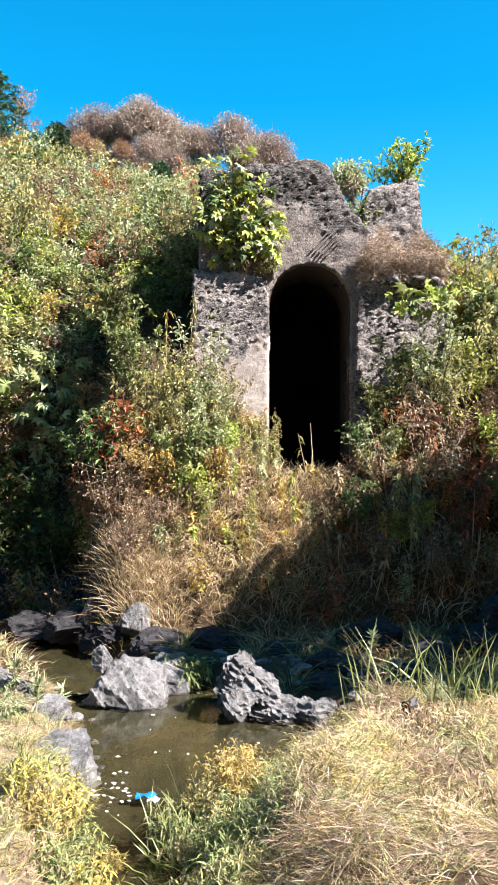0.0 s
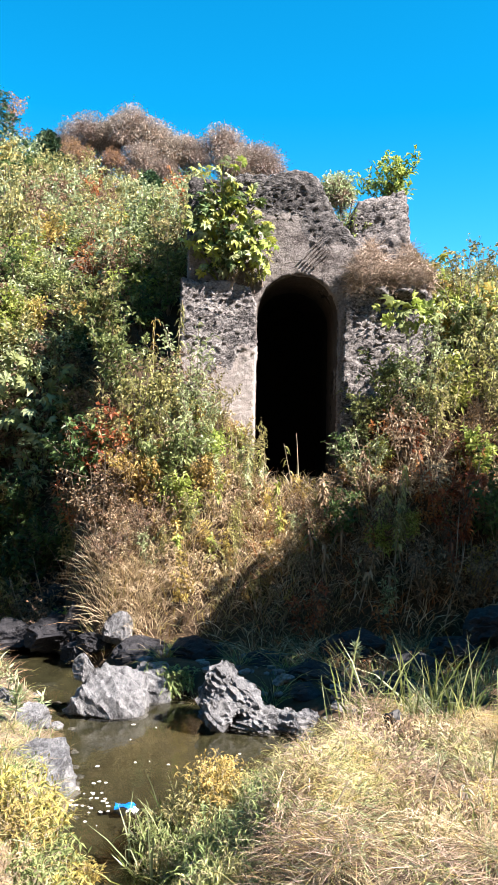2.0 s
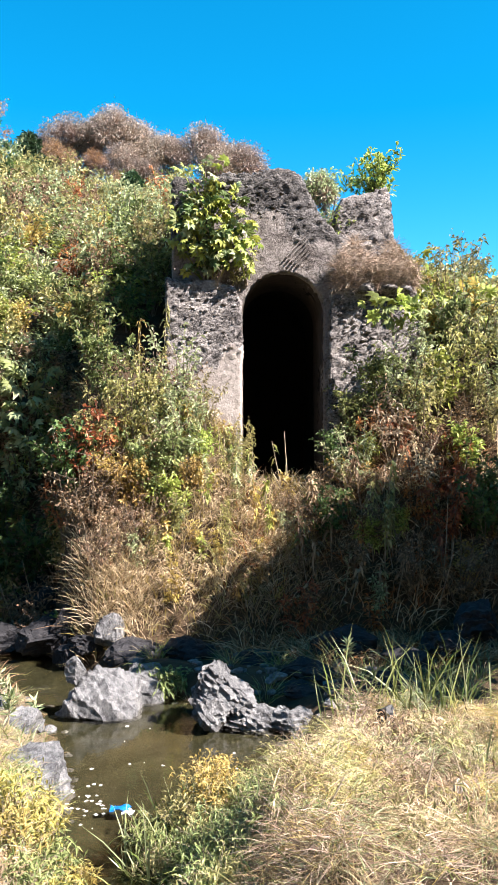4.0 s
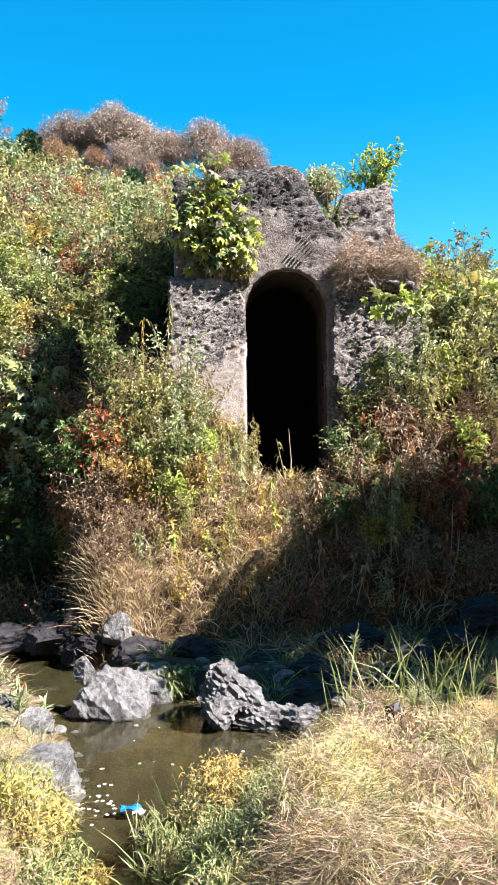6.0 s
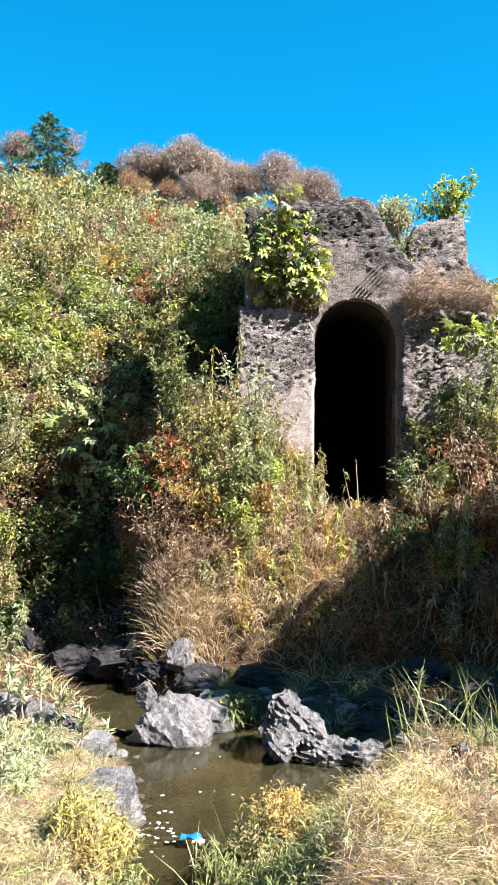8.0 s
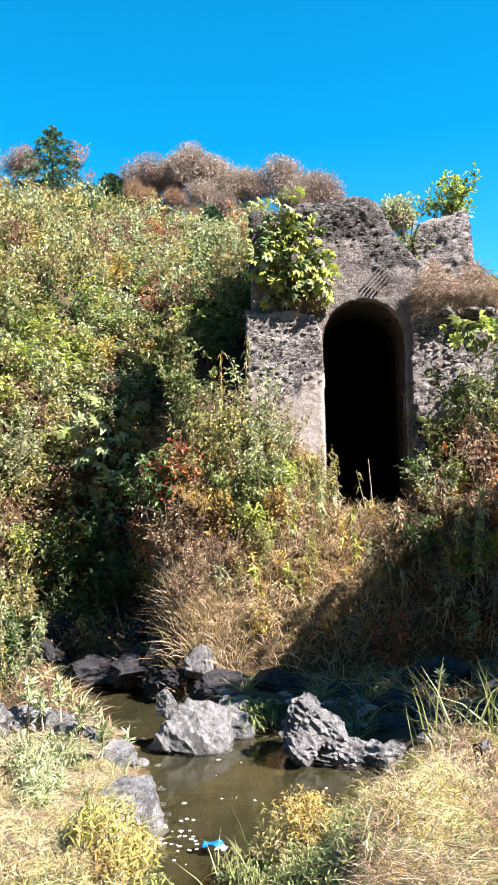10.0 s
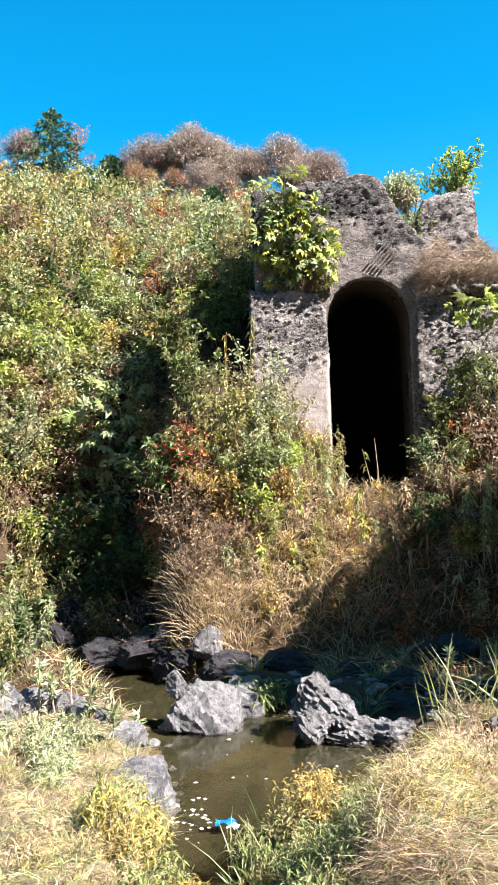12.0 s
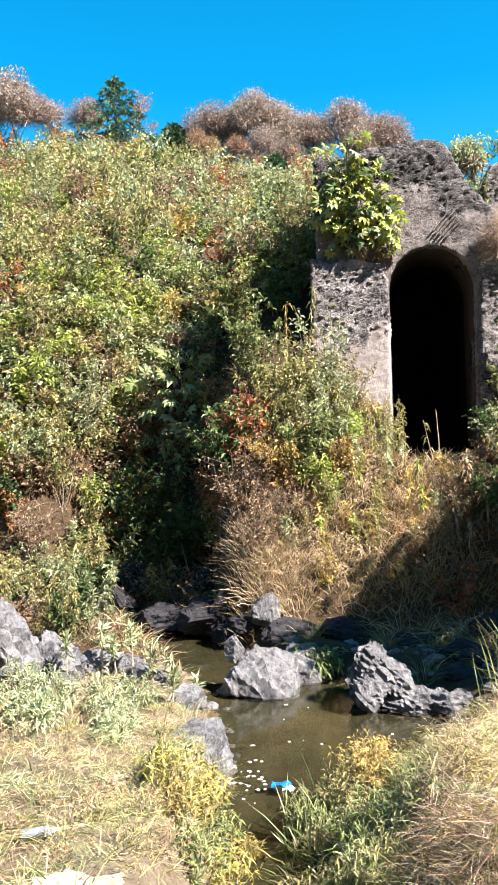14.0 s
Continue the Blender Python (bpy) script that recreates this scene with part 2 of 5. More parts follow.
# ---- mesh tools ----
class Buf:
    """Gathers vertices and faces (all triangles or all quads per piece) for one mesh."""
    def __init__(self):
        self.v, self.f, self.m, self.n = [], [], [], 0

    def add(self, v, f, mat=0):
        f = np.asarray(f, np.int64)
        if f.shape[1] == 4:
            f = np.concatenate([f[:, [0, 1, 2]], f[:, [0, 2, 3]]])
        self.v.append(np.asarray(v, np.float64))
        self.f.append(f + self.n)
        self.m.append(np.full(len(f), mat, np.int32))
        self.n += len(v)

    def take(self, other, mat4=None, mat=None, shift=0):
        """Adds a moved copy of another Buf."""
        v, f, m = other.arrays()
        if mat4 is not None:
            a = np.array(mat4)
            v = v @ a[:3, :3].T + a[:3, 3]
        self.v.append(v)
        self.f.append(f + self.n)
        self.m.append(np.full(len(f), mat, np.int32) if mat is not None else m + shift)
        self.n += len(v)

    def arrays(self):
        if len(self.v) > 1:
            self.v, self.f, self.m = [np.concatenate(self.v)], [np.concatenate(self.f)], [np.concatenate(self.m)]
        return self.v[0], self.f[0], self.m[0]

    def mesh(self, name, mats, shade=False):
        v, f, m = self.arrays()
        me = bpy.data.meshes.new(name)
        me.vertices.add(len(v))
        me.vertices.foreach_set("co", v.astype(np.float32).ravel())
        me.loops.add(len(f) * 3)
        me.loops.foreach_set("vertex_index", f.astype(np.int32).ravel())
        me.polygons.add(len(f))
        me.polygons.foreach_set("loop_start", np.arange(0, len(f) * 3, 3, dtype=np.int32))
        for mt in mats:
            me.materials.append(mt)
        me.polygons.foreach_set("material_index", m)
        me.polygons.foreach_set("use_smooth", np.full(len(f), shade))
        me.update(calc_edges=True)
        return me


def part(name, buf, mats, parent=None, label="", shade=False):
    mats = mats if isinstance(mats, (list, tuple)) else [mats]
    ob = new(name, buf.mesh(name, mats, shade) if isinstance(buf, Buf) else buf)
    if not isinstance(buf, Buf):
        for mt in mats:
            ob.data.materials.append(mt)
    if parent:
        ob.parent = parent
    if label:
        ob["label"] = label
    return ob


def unit(a):
    return a / np.maximum(np.linalg.norm(a, axis=-1, keepdims=True), 1e-9)


def leaves(buf, p, d, L, W, rng, mat=0, fold=.25, droop=.25, simple_leaf=False):
    """Folded pointed leaves at p, along d."""
    n = len(p)
    d = unit(d)
    side = unit(np.cross(d, np.array([0, 0, 1.0]) + rng.normal(0, .45, (n, 3))))
    up = np.cross(side, d)
    L = (L * rng.uniform(.65, 1.25, n))[:, None]
    W = (W * rng.uniform(.75, 1.2, n))[:, None]
    tip = p + d * L - np.array([0, 0, 1]) * L * droop
    mid = p + d * L * .5
    l, r = mid - side * W * .5 + up * W * fold, mid + side * W * .5 + up * W * fold
    if simple_leaf:
        v = np.stack([p, r, tip, l], 1).reshape(-1, 3)
        i = np.arange(n)[:, None] * 4
        buf.add(v, np.concatenate([i + [0, 1, 2], i + [0, 2, 3]]), mat)
    else:
        v = np.stack([p, r, tip, l, mid], 1).reshape(-1, 3)
        i = np.arange(n)[:, None] * 5
        buf.add(v, np.concatenate([i + [0, 1, 4], i + [0, 4, 3], i + [4, 1, 2], i + [4, 2, 3]]), mat)


def lobed_leaf(seed, lobes=7):
    """One broad lobed leaf of unit size along x, drooping at the rim."""
    rng = np.random.default_rng(seed)
    k = lobes * 2 + 1
    a = np.linspace(-2.6, 2.6, k)
    deep = np.arange(k) % 2 == 0
    rad = np.where(deep, .66, 1.0) * (.72 + .28 * np.cos(a * .6)) * rng.uniform(.85, 1.15, k)
    rim = np.stack([np.cos(a) * rad * .5, np.sin(a) * rad * .5, np.where(deep, .04, -.07) - .14 * rad * rad + rng.normal(0, .02, k)], -1)
    half = rim * [.5, .5, .25] + [0, 0, .015]
    v = np.concatenate([[[0, 0, 0]], half, rim])
    f = [[0, j + 1, j + 2] for j in range(k - 1)]
    for j in range(k - 1):
        f += [[j + 1, k + j + 1, k + j + 2], [j + 1, k + j + 2, j + 2]]
    b = Buf()
    b.add(v, f)
    return b


def blades(buf, p, d, L, W, rng, mat=0, bend=.6, seg=3):
    """Grass blades from p, leaning to d, bent over by their weight."""
    n = len(p)
    d = unit(d)
    side = unit(np.cross(d, rng.normal(0, 1, (n, 3))))
    flat = d.copy()
    flat[:, 2] = 0
    flat = unit(flat + rng.normal(0, .2, (n, 3)) * [1, 1, 0])
    L = (L * rng.uniform(.5, 1.25, n))[:, None]
    W = (W * rng.uniform(.7, 1.3, n))[:, None]
    b = (bend * rng.uniform(.3, 1.5, n))[:, None]
    rows = []
    for i in range(seg + 1):
        q = i / seg
        c = p + d * L * q + (flat * .7 - np.array([0, 0, .55])) * L * b * q * q
        if i == seg:
            rows.append(c[:, None])
        else:
            w = W * (1 - .6 * q) * .5
            rows.append(np.stack([c - side * w, c + side * w], 1))
    v = np.concatenate(rows, 1)
    k = v.shape[1]
    i = np.arange(n)[:, None] * k
    f = []
    for j in range(seg - 1):
        f += [i + [2 * j, 2 * j + 1, 2 * j + 3], i + [2 * j, 2 * j + 3, 2 * j + 2]]
    f.append(i + [2 * seg - 2, 2 * seg - 1, 2 * seg])
    buf.add(v.reshape(-1, 3), np.concatenate(f), mat)


def tube(buf, pts, r0, r1, sides=5, mat=0):
    pts = np.asarray(pts, float)
    n = len(pts)
    t = unit(np.gradient(pts, axis=0))
    s = unit(np.cross(t, [.31, .87, .38]))
    u = np.cross(t, s)
    a = np.arange(sides) * 2 * math.pi / sides
    r = np.linspace(r0, r1, n)[:, None, None]
    v = pts[:, None] + r * (np.cos(a)[None, :, None] * s[:, None] + np.sin(a)[None, :, None] * u[:, None])
    f = [[i * sides + j, i * sides + (j + 1) % sides, (i + 1) * sides + (j + 1) % sides, (i + 1) * sides + j] for i in range(n - 1) for j in range(sides)]
    buf.add(v.reshape(-1, 3), f, mat)


def branch(rng, start, way, length, n=6, wander=.25, rise=.15):
    """A wandering line from start."""
    p, w = [np.array(start, float)], unit(np.array(way, float))
    for _ in range(n - 1):
        w = unit(w + rng.normal(0, wander, 3) * .5 + [0, 0, rise * .3])
        p.append(p[-1] + w * length / (n - 1))
    return np.array(p)


def shrub_data(seed, h, r, stems=7, twigs=5, count=500, L=.09, W=.04, low=.2, droop=.25, simple_leaf=False, thick=.014, spread=.1, twig_wood=True):
    """Stems with side twigs, and leaves along the twigs."""
    rng = np.random.default_rng(seed)
    woods, leaf, lines = [], Buf(), []
    for i in range(stems):
        wood = Buf()
        woods.append(wood)
        a = i * 2.4 + rng.uniform(0, .8)
        out = r / h * rng.uniform(.15, .9)
        s = branch(rng, (rng.normal(0, .06) * r, rng.normal(0, .06) * r, -.12), (math.cos(a) * out, math.sin(a) * out, 1), h * rng.uniform(.7, 1.05), 6)
        tube(wood, s, thick * rng.uniform(.7, 1.2), thick * .3, 4)
        lines.append((s, low))
        for j in range(twigs):
            q = rng.uniform(low, .95) * 5
            k = int(q)
            b = s[k] + (s[min(k + 1, 5)] - s[k]) * (q - k)
            ta = rng.uniform(0, 6.28)
            tw = branch(rng, b, (math.cos(ta), math.sin(ta), rng.uniform(.1, .9)), r * rng.uniform(.25, .65), 4)
            if twig_wood:
                tube(leaf, tw, thick * .4, thick * .12, 3, 1)
            lines.append((tw, 0))
    w = np.array([np.linalg.norm(np.diff(s, axis=0), axis=1).sum() * (1 - lo) for s, lo in lines])
    pick = rng.choice(len(lines), count, p=w / w.sum())
    P, D = np.empty((count, 3)), np.empty((count, 3))
    for i, k in enumerate(pick):
        s, lo = lines[k]
        q = (lo + (1 - lo) * rng.random() ** .7) * (len(s) - 1) * .999
        j = int(q)
        t = s[j + 1] - s[j]
        P[i] = s[j] + t * (q - j)
        D[i] = unit(t) * .5 + rng.normal(0, .7, 3) + [0, 0, .15]
    P = P + rng.normal(0, spread * .2, P.shape)
    leaves(leaf, P, D, L, W, rng, 0, droop=droop, simple_leaf=simple_leaf)
    return woods, leaf


def thing(name, label, category, group=""):
    ob = new(name)
    ob.empty_display_size = .1
    return tagged(ob, label, category, group)


TEMPLATES = {}


def place(key, name, label, category, make, x, y, z, turn=0, scale=1, lean=0, group=""):
    """One thing: built the first time, copied afterwards."""
    m = pose(x, y, z, lean, 0, turn)
    if key in TEMPLATES:
        ob = copy_thing(TEMPLATES[key], m)
        ob.scale = (scale, scale, scale)
    else:
        ob = thing(name, label, category, group)
        make(ob)
        TEMPLATES[key] = ob
        ob.matrix_basis = m
        ob.scale = (scale, scale, scale)
    return tagged(ob, label, category, group)


def ground_z(x, y):
    return float(ground_height(np.array([x]), np.array([y]))[0])


def boulder_data(seed, size, cuts=16, detail=4, rough=.06, strata=.05, tilt=(.5, .2, 1)):
    """An angular stone: a ball cut by planes, with layered relief."""
    rng = np.random.default_rng(seed)
    bm = bmesh.new()
    bmesh.ops.create_icosphere(bm, subdivisions=detail, radius=1)
    v = np.array([q.co for q in bm.verts])
    f = np.array([[q.index for q in t.verts] for t in bm.faces])
    bm.free()
    for _ in range(cuts):
        n = unit(rng.normal(0, 1, 3) + [0, 0, .3])
        d = rng.uniform(.52, .88)
        over = np.clip(v @ n - d, 0, None)
        v = v - over[:, None] * n 
    t = unit(np.array(tilt, float))
    out = np.empty(len(v))
    for i, q in enumerate(v):
        w = Vector(q * 1.7 + seed * 3.1)
        w2 = Vector(q * 1.1 + t * (q @ t) * 2.6 + seed * 2.3)
        layer = q @ t * 4.2 + seed * .37 + noise.noise(w * .9) * .9
        out[i] = (noise.ridged_multi_fractal(w2 * 1.5, .9, 2.1, 5, 1.0, 1.8) - 1.1) * rough * .3 + noise.fractal(w * 5, .5, 2.2, 3) * rough * .3 + strata * 1.5 * ((layer % 1.0) ** 2 - .4) + strata * .5 * ((layer * 2.7) % 1.0 - .5)
    v = v + unit(v) * out[:, None]
    b = Buf()
    b.add(v * np.array(size), f)
    return b


def boulder(name, label, seed, x, y, z, size, mat, turn=0, **k):
    ob = part(name, boulder_data(seed, size, **k), mat, shade=True)
    ob.data.set_sharp_from_angle(angle=radians(28))
    ob.matrix_basis = pose(x, y, z, 0, 0, turn)
    return tagged(ob, label, "rock")

# ---- the lie of the land ----
def land(name, xs, ys, mats):
    X, Y = np.meshgrid(xs, ys)
    v = np.stack([X, Y, ground_height(X, Y)], -1).reshape(-1, 3)
    n, m = len(xs), len(ys)
    i = (np.arange(m - 1)[:, None] * n + np.arange(n - 1)).reshape(-1)
    f = np.stack([i, i + 1, i + n + 1, i + n], -1)
    c = v[f].mean(1)
    sd = stream_distance(c[:, 0], c[:, 1])
    rim = -3.2 + .7 * np.sin(c[:, 0] * .9) + .4 * np.sin(c[:, 0] * 2.3)
    kind = np.where(sd < .06, 2, np.where((c[:, 1] < 10.4) & (c[:, 0] < -.95) & (c[:, 1] > rim) | (c[:, 1] < 3.3 + .3 * np.sin(2 * c[:, 0])) & (c[:, 1] > rim), 1, 0))
    b = Buf()
    for k in range(3):
        if (kind == k).any():
            b.add(np.zeros((0, 3)), f[kind == k], k)
    b.v, b.f, b.m, b.n = [v], [np.concatenate(b.f)], [np.concatenate(b.m)], len(v)
    return part(name, b, mats, shade=True)


XS = np.concatenate([np.linspace(-500, -15, 22), np.arange(-14.5, 14, .14), np.linspace(14.2, 500, 22)])
YS = np.concatenate([np.linspace(-300, -42, 8), np.linspace(-40, -1, 40), np.arange(-.5, 22, .14), np.linspace(22.2, 60, 70), np.linspace(65, 1200, 22)])
tagged(land("ground", XS, YS, [SOIL, BANK, BED]), "brown soil slope and dry pale stream bank", "ground", kind="structure")

b = Buf()
wx, wy = np.arange(-6, 14.01, .25), np.arange(-5, 16.1, .25)
X, Y = np.meshgrid(wx, wy)
i = (np.arange(len(wy) - 1)[:, None] * len(wx) + np.arange(len(wx) - 1)).reshape(-1)
b.add(np.stack([X, Y, X * 0], -1).reshape(-1, 3), np.stack([i, i + 1, i + len(wx) + 1, i + len(wx)], -1))
water = tagged(part("water", b, WATER, shade=True), "still brownish stream pool with clear shallows", "water", kind="structure")
water.visible_shadow = False

# ---- ruined masonry portal ----
FY = 14.95


def solid(outline, y0, y1, voxel, rough, mats, name, parent, label="", seed=0.0, plaster=None, calm=None):
    """A wall cut to an outline in x and z, its faces worn uneven."""
    bm = bmesh.new()
    face = bm.faces.new([bm.verts.new((x, y0, z)) for x, z in outline])
    g = bmesh.ops.extrude_face_region(bm, geom=[face])
    bmesh.ops.translate(bm, verts=[e for e in g["geom"] if isinstance(e, bmesh.types.BMVert)], vec=(0, y1 - y0, 0))
    bmesh.ops.recalc_face_normals(bm, faces=bm.faces)
    bmesh.ops.triangulate(bm, faces=bm.faces)
    me = bpy.data.meshes.new(name)
    bm.to_mesh(me)
    bm.free()
    tmp = new("tmp", me)
    md = tmp.modifiers.new("voxels", "REMESH")
    md.mode, md.voxel_size = "VOXEL", voxel
    dg = bpy.context.evaluated_depsgraph_get()
    out = bpy.data.meshes.new_from_object(tmp.evaluated_get(dg))
    bpy.data.objects.remove(tmp)
    nv = len(out.vertices)
    co, no = np.empty(nv * 3, np.float32), np.empty(nv * 3, np.float32)
    out.vertices.foreach_get("co", co)
    out.vertices.foreach_get("normal", no)
    co, no = co.reshape(-1, 3).astype(float), no.reshape(-1, 3)
    amp = np.empty(nv)
    for i, c in enumerate(co):
        w = Vector((c[0], c[1], c[2] * 1.5 + seed))
        amp[i] = noise.fractal(w * .9, .9, 2.0, 2) * .04 + noise.fractal(w * 9.5, .35, 2.1, 3) * .036 - max(0, noise.noise(w * 3.1) - .3) * .05
    if calm:
        amp = amp * calm(co)
    co = co + no * (amp * rough)[:, None]
    out.vertices.foreach_set("co", co.astype(np.float32).ravel())
    out.materials.clear()
    for m in mats:
        out.materials.append(m)
    if len(mats) > 1:
        npoly = len(out.polygons)
        cen = np.empty(npoly * 3, np.float32)
        out.polygons.foreach_get("center", cen)
        cen = cen.reshape(-1, 3)
        out.polygons.foreach_set("material_index", plaster(cen).astype(np.int32))
    out.polygons.foreach_set("use_smooth", np.ones(len(out.polygons), bool))
    out.update()
    ob = new(name, out)
    ob.parent = parent
    if label:
        ob["label"] = label
    return ob


def arc(cx, cz, r, a0, a1, n):
    return [(cx + r * math.cos(a0 + (a1 - a0) * i / n), cz + r * math.sin(a0 + (a1 - a0) * i / n)) for i in range(n + 1)]


ruin = thing("ruined_portal", "weathered grey rubble masonry portal with a dark arched opening", "ruin")
OPEN = [(.34, 1)] + arc(1.05, 5.38, .71, math.pi, 0, 18) + [(1.76, 1)]
top = [(2.2, 1), (2.2, 6.5), (1.98, 6.78), (1.84, 6.9), (1.72, 7.05), (1.62, 7.3), (1.48, 7.5), (1.42, 7.72), (1.28, 7.86), (.9, 7.9), (.55, 7.8), (.1, 7.84), (-.4, 7.72), (-.86, 7.76), (-.9, 1)]
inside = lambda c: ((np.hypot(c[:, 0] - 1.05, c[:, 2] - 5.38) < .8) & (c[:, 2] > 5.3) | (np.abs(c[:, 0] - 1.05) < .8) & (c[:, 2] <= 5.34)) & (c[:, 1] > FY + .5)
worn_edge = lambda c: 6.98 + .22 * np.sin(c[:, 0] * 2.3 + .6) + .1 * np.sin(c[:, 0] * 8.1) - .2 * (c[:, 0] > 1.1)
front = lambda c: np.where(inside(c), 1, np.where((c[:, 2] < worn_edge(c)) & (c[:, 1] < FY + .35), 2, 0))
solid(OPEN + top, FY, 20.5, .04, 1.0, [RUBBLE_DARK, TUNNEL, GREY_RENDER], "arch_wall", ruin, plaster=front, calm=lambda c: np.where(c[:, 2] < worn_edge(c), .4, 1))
solid([(-1.0, 1), (.33, 1), (.335, 3), (.33, 5.55), (.2, 5.82), (-.2, 5.95), (-.7, 5.9), (-.96, 5.98)], FY - .2, FY + 1, .035, .55, [RUBBLE, PLASTER], "left_pier", ruin,
      "pier with smoother pinkish render low down", 3, lambda c: c[:, 2] < 4.62 + .25 * np.sin(c[:, 0] * 5) + .1 * np.sin(c[:, 0] * 17), lambda c: np.where(c[:, 2] < 4.6, .4, 1.2))
solid([(1.8, 1), (3.3, 1), (3.4, 4.8), (3.42, 5.5), (3.3, 5.95), (3.0, 6.2), (2.4, 6.05), (1.86, 6.02), (1.82, 4)], FY - .12, FY + 1.6, .045, 1.0, [RUBBLE], "right_pier", ruin, seed=7)
solid([(1.95, 5.7), (3.25, 5.7), (3.22, 6.3), (2.98, 6.75), (2.96, 7.2), (2.9, 7.62), (2.62, 7.5), (2.35, 7.46), (2.1, 7.38), (1.97, 7.1), (2.0, 6.6), (1.88, 6.3)], FY + .1, FY + 1.7, .045, 1.0, [RUBBLE], "broken_pillar", ruin, seed=12)
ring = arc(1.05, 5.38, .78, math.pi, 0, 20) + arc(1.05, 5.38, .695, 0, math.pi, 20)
solid([(.27, 2.2)] + ring[:21] + [(1.83, 2.2), (1.745, 2.2)] + ring[21:] + [(.355, 2.2)], FY + .16, FY + 1.7, .035, .12, [LINING], "arch_lining", ruin, "smooth brown plaster lining of the arch, darkened for its shade", 5)
# added near-black backing, so the vault's far end reads as dark
solid([(.1, 2), (2.1, 2), (2.1, 6.4), (.1, 6.4)], 18.9, 19.2, .08, .5, [TUNNEL], "end_wall", ruin, "near-black backing added to keep the vault's depth dark", 9)
for k, (x, z, w, h, t) in enumerate(((1.9, 6.07, .16, .09, 12), (2.5, 5.78, .3, .14, -4), (2.85, 5.8, .28, .13, 5), (3.15, 5.74, .2, .13, -8))):
    st = part("ledge_stone", boulder_data(40 + k, (w * .6, .16, h * .7), 7, 3, .05, .02), PLASTER if k == 0 else RUBBLE, ruin, shade=True)
    st.matrix_basis = pose(x, FY - .16, z, 0, t, 0)
rq = np.random.default_rng(77)
STONES = {}
for rows, x0, x1, z0, dz, face, skip, mat in ((7, -.15, 1.3, 7.05, .105, FY, .3, RUBBLE_DARK), (10, -.88, .26, 4.75, .105, FY - .2, .5, RUBBLE), (9, 1.98, 3.2, 4.7, .11, FY - .12, .5, RUBBLE), (8, 2.08, 2.86, 6.6, .1, FY + .1, .45, RUBBLE)):
    for row in range(rows):
        x = x0 + rq.uniform(0, .1)
        while x < x1 - .02 * row * (x0 > -.5 and x0 < 0):
            w = rq.uniform(.05, .1)
            if rq.random() > skip:
                kind = (int(rq.integers(6)), mat.name)
                if kind not in STONES:
                    STONES[kind] = boulder_data(500 + kind[0], (1, 1, 1), 9, 2, .08, .03).mesh("stone", [mat], True)
                stone = new("stone", STONES[kind])
                stone.parent = ruin
                stone.matrix_basis = pose(x, face + .024, z0 + row * dz + rq.normal(0, .015), rq.uniform(-15, 15), rq.uniform(-14, 14), 0) @ Matrix.Diagonal((w * .8, .045, rq.uniform(.03, .052), 1))
            x += w * 1.7 + rq.uniform(0, .03)
for k in range(5):
    b = Buf()
    x0, z0 = 1.1 + .055 * k, 6.33 - .03 * k
    tube(b, [(x0, FY - .035, z0), (x0 + .15, FY - .045, z0 + .17), (x0 + .34 - .02 * k, FY - .035, z0 + .38 - .03 * k)], .02, .013, 6)
    part("plaster_rib", b, GREY_RENDER, ruin, shade=True)

# ---- stream rocks ----
boulder("boulder", "pale grey angular boulder beside the pool", 11, -1.42, 10.15, .07, (.6, .48, .66), ROCK, 15, cuts=20, detail=5, rough=.055, strata=.05, tilt=(.7, .2, .6))
boulder("boulder", "small knob of pale grey stone on the boulder's shoulder", 17, -1.7, 10.14, .43, (.17, .2, .2), ROCK, 15, detail=4, rough=.05)
boulder("boulder", "flat grey stone behind the pale boulder", 19, -1.0, 10.7, .12, (.5, .4, .34), ROCK, -10)
crag = thing("outcrop", "jagged grey rock of tilted layers rising from the pool", "rock")
for k, (dx, dy, dz, sx, sy, sz, tilt, turn) in enumerate(((-.08, .08, .14, .38, .4, .44, 30, -15), (-.12, .06, .44, .24, .28, .24, 40, -20), (.06, -.02, .27, .36, .3, .22, 36, -8), (-.16, -.16, .1, .34, .3, .26, 40, 10),
                                                          (.36, -.18, .0, .38, .28, .24, 18, 8), (.66, -.18, -.03, .32, .28, .24, 10, -20), (.88, -.08, -.03, .26, .26, .2, 6, 30))):
    slab = part("slab", boulder_data(300 + k, (sx, sy, sz), 20, 4, .1, .12, (.1, .1, 1)), ROCK, crag, shade=True)
    slab.data.set_sharp_from_angle(angle=radians(25))
    slab.matrix_basis = pose(dx, dy, dz, 6, tilt, turn)
crag.matrix_basis = pose(0.02, 9.68, .05)
boulder("boulder", "half-lit grey stone below a dry grass tuft", 37, -1.56, 12.12, .46, (.24, .24, .34), ROCK, 0, detail=4, rough=.08)
boulder("boulder", "grey bank boulder at the water's edge", 41, -1.64, 7.72, .1, (.46, .46, .33), ROCK, 30)
boulder("boulder", "pale bank stone half sunk in grass", 43, -2.08, 9.0, .18, (.26, .24, .2), ROCK, 30)
boulder("boulder", "long pale stone lying along the bank's rim", 47, -2.55, 9.5, .26, (.5, .24, .2), ROCK, -38)
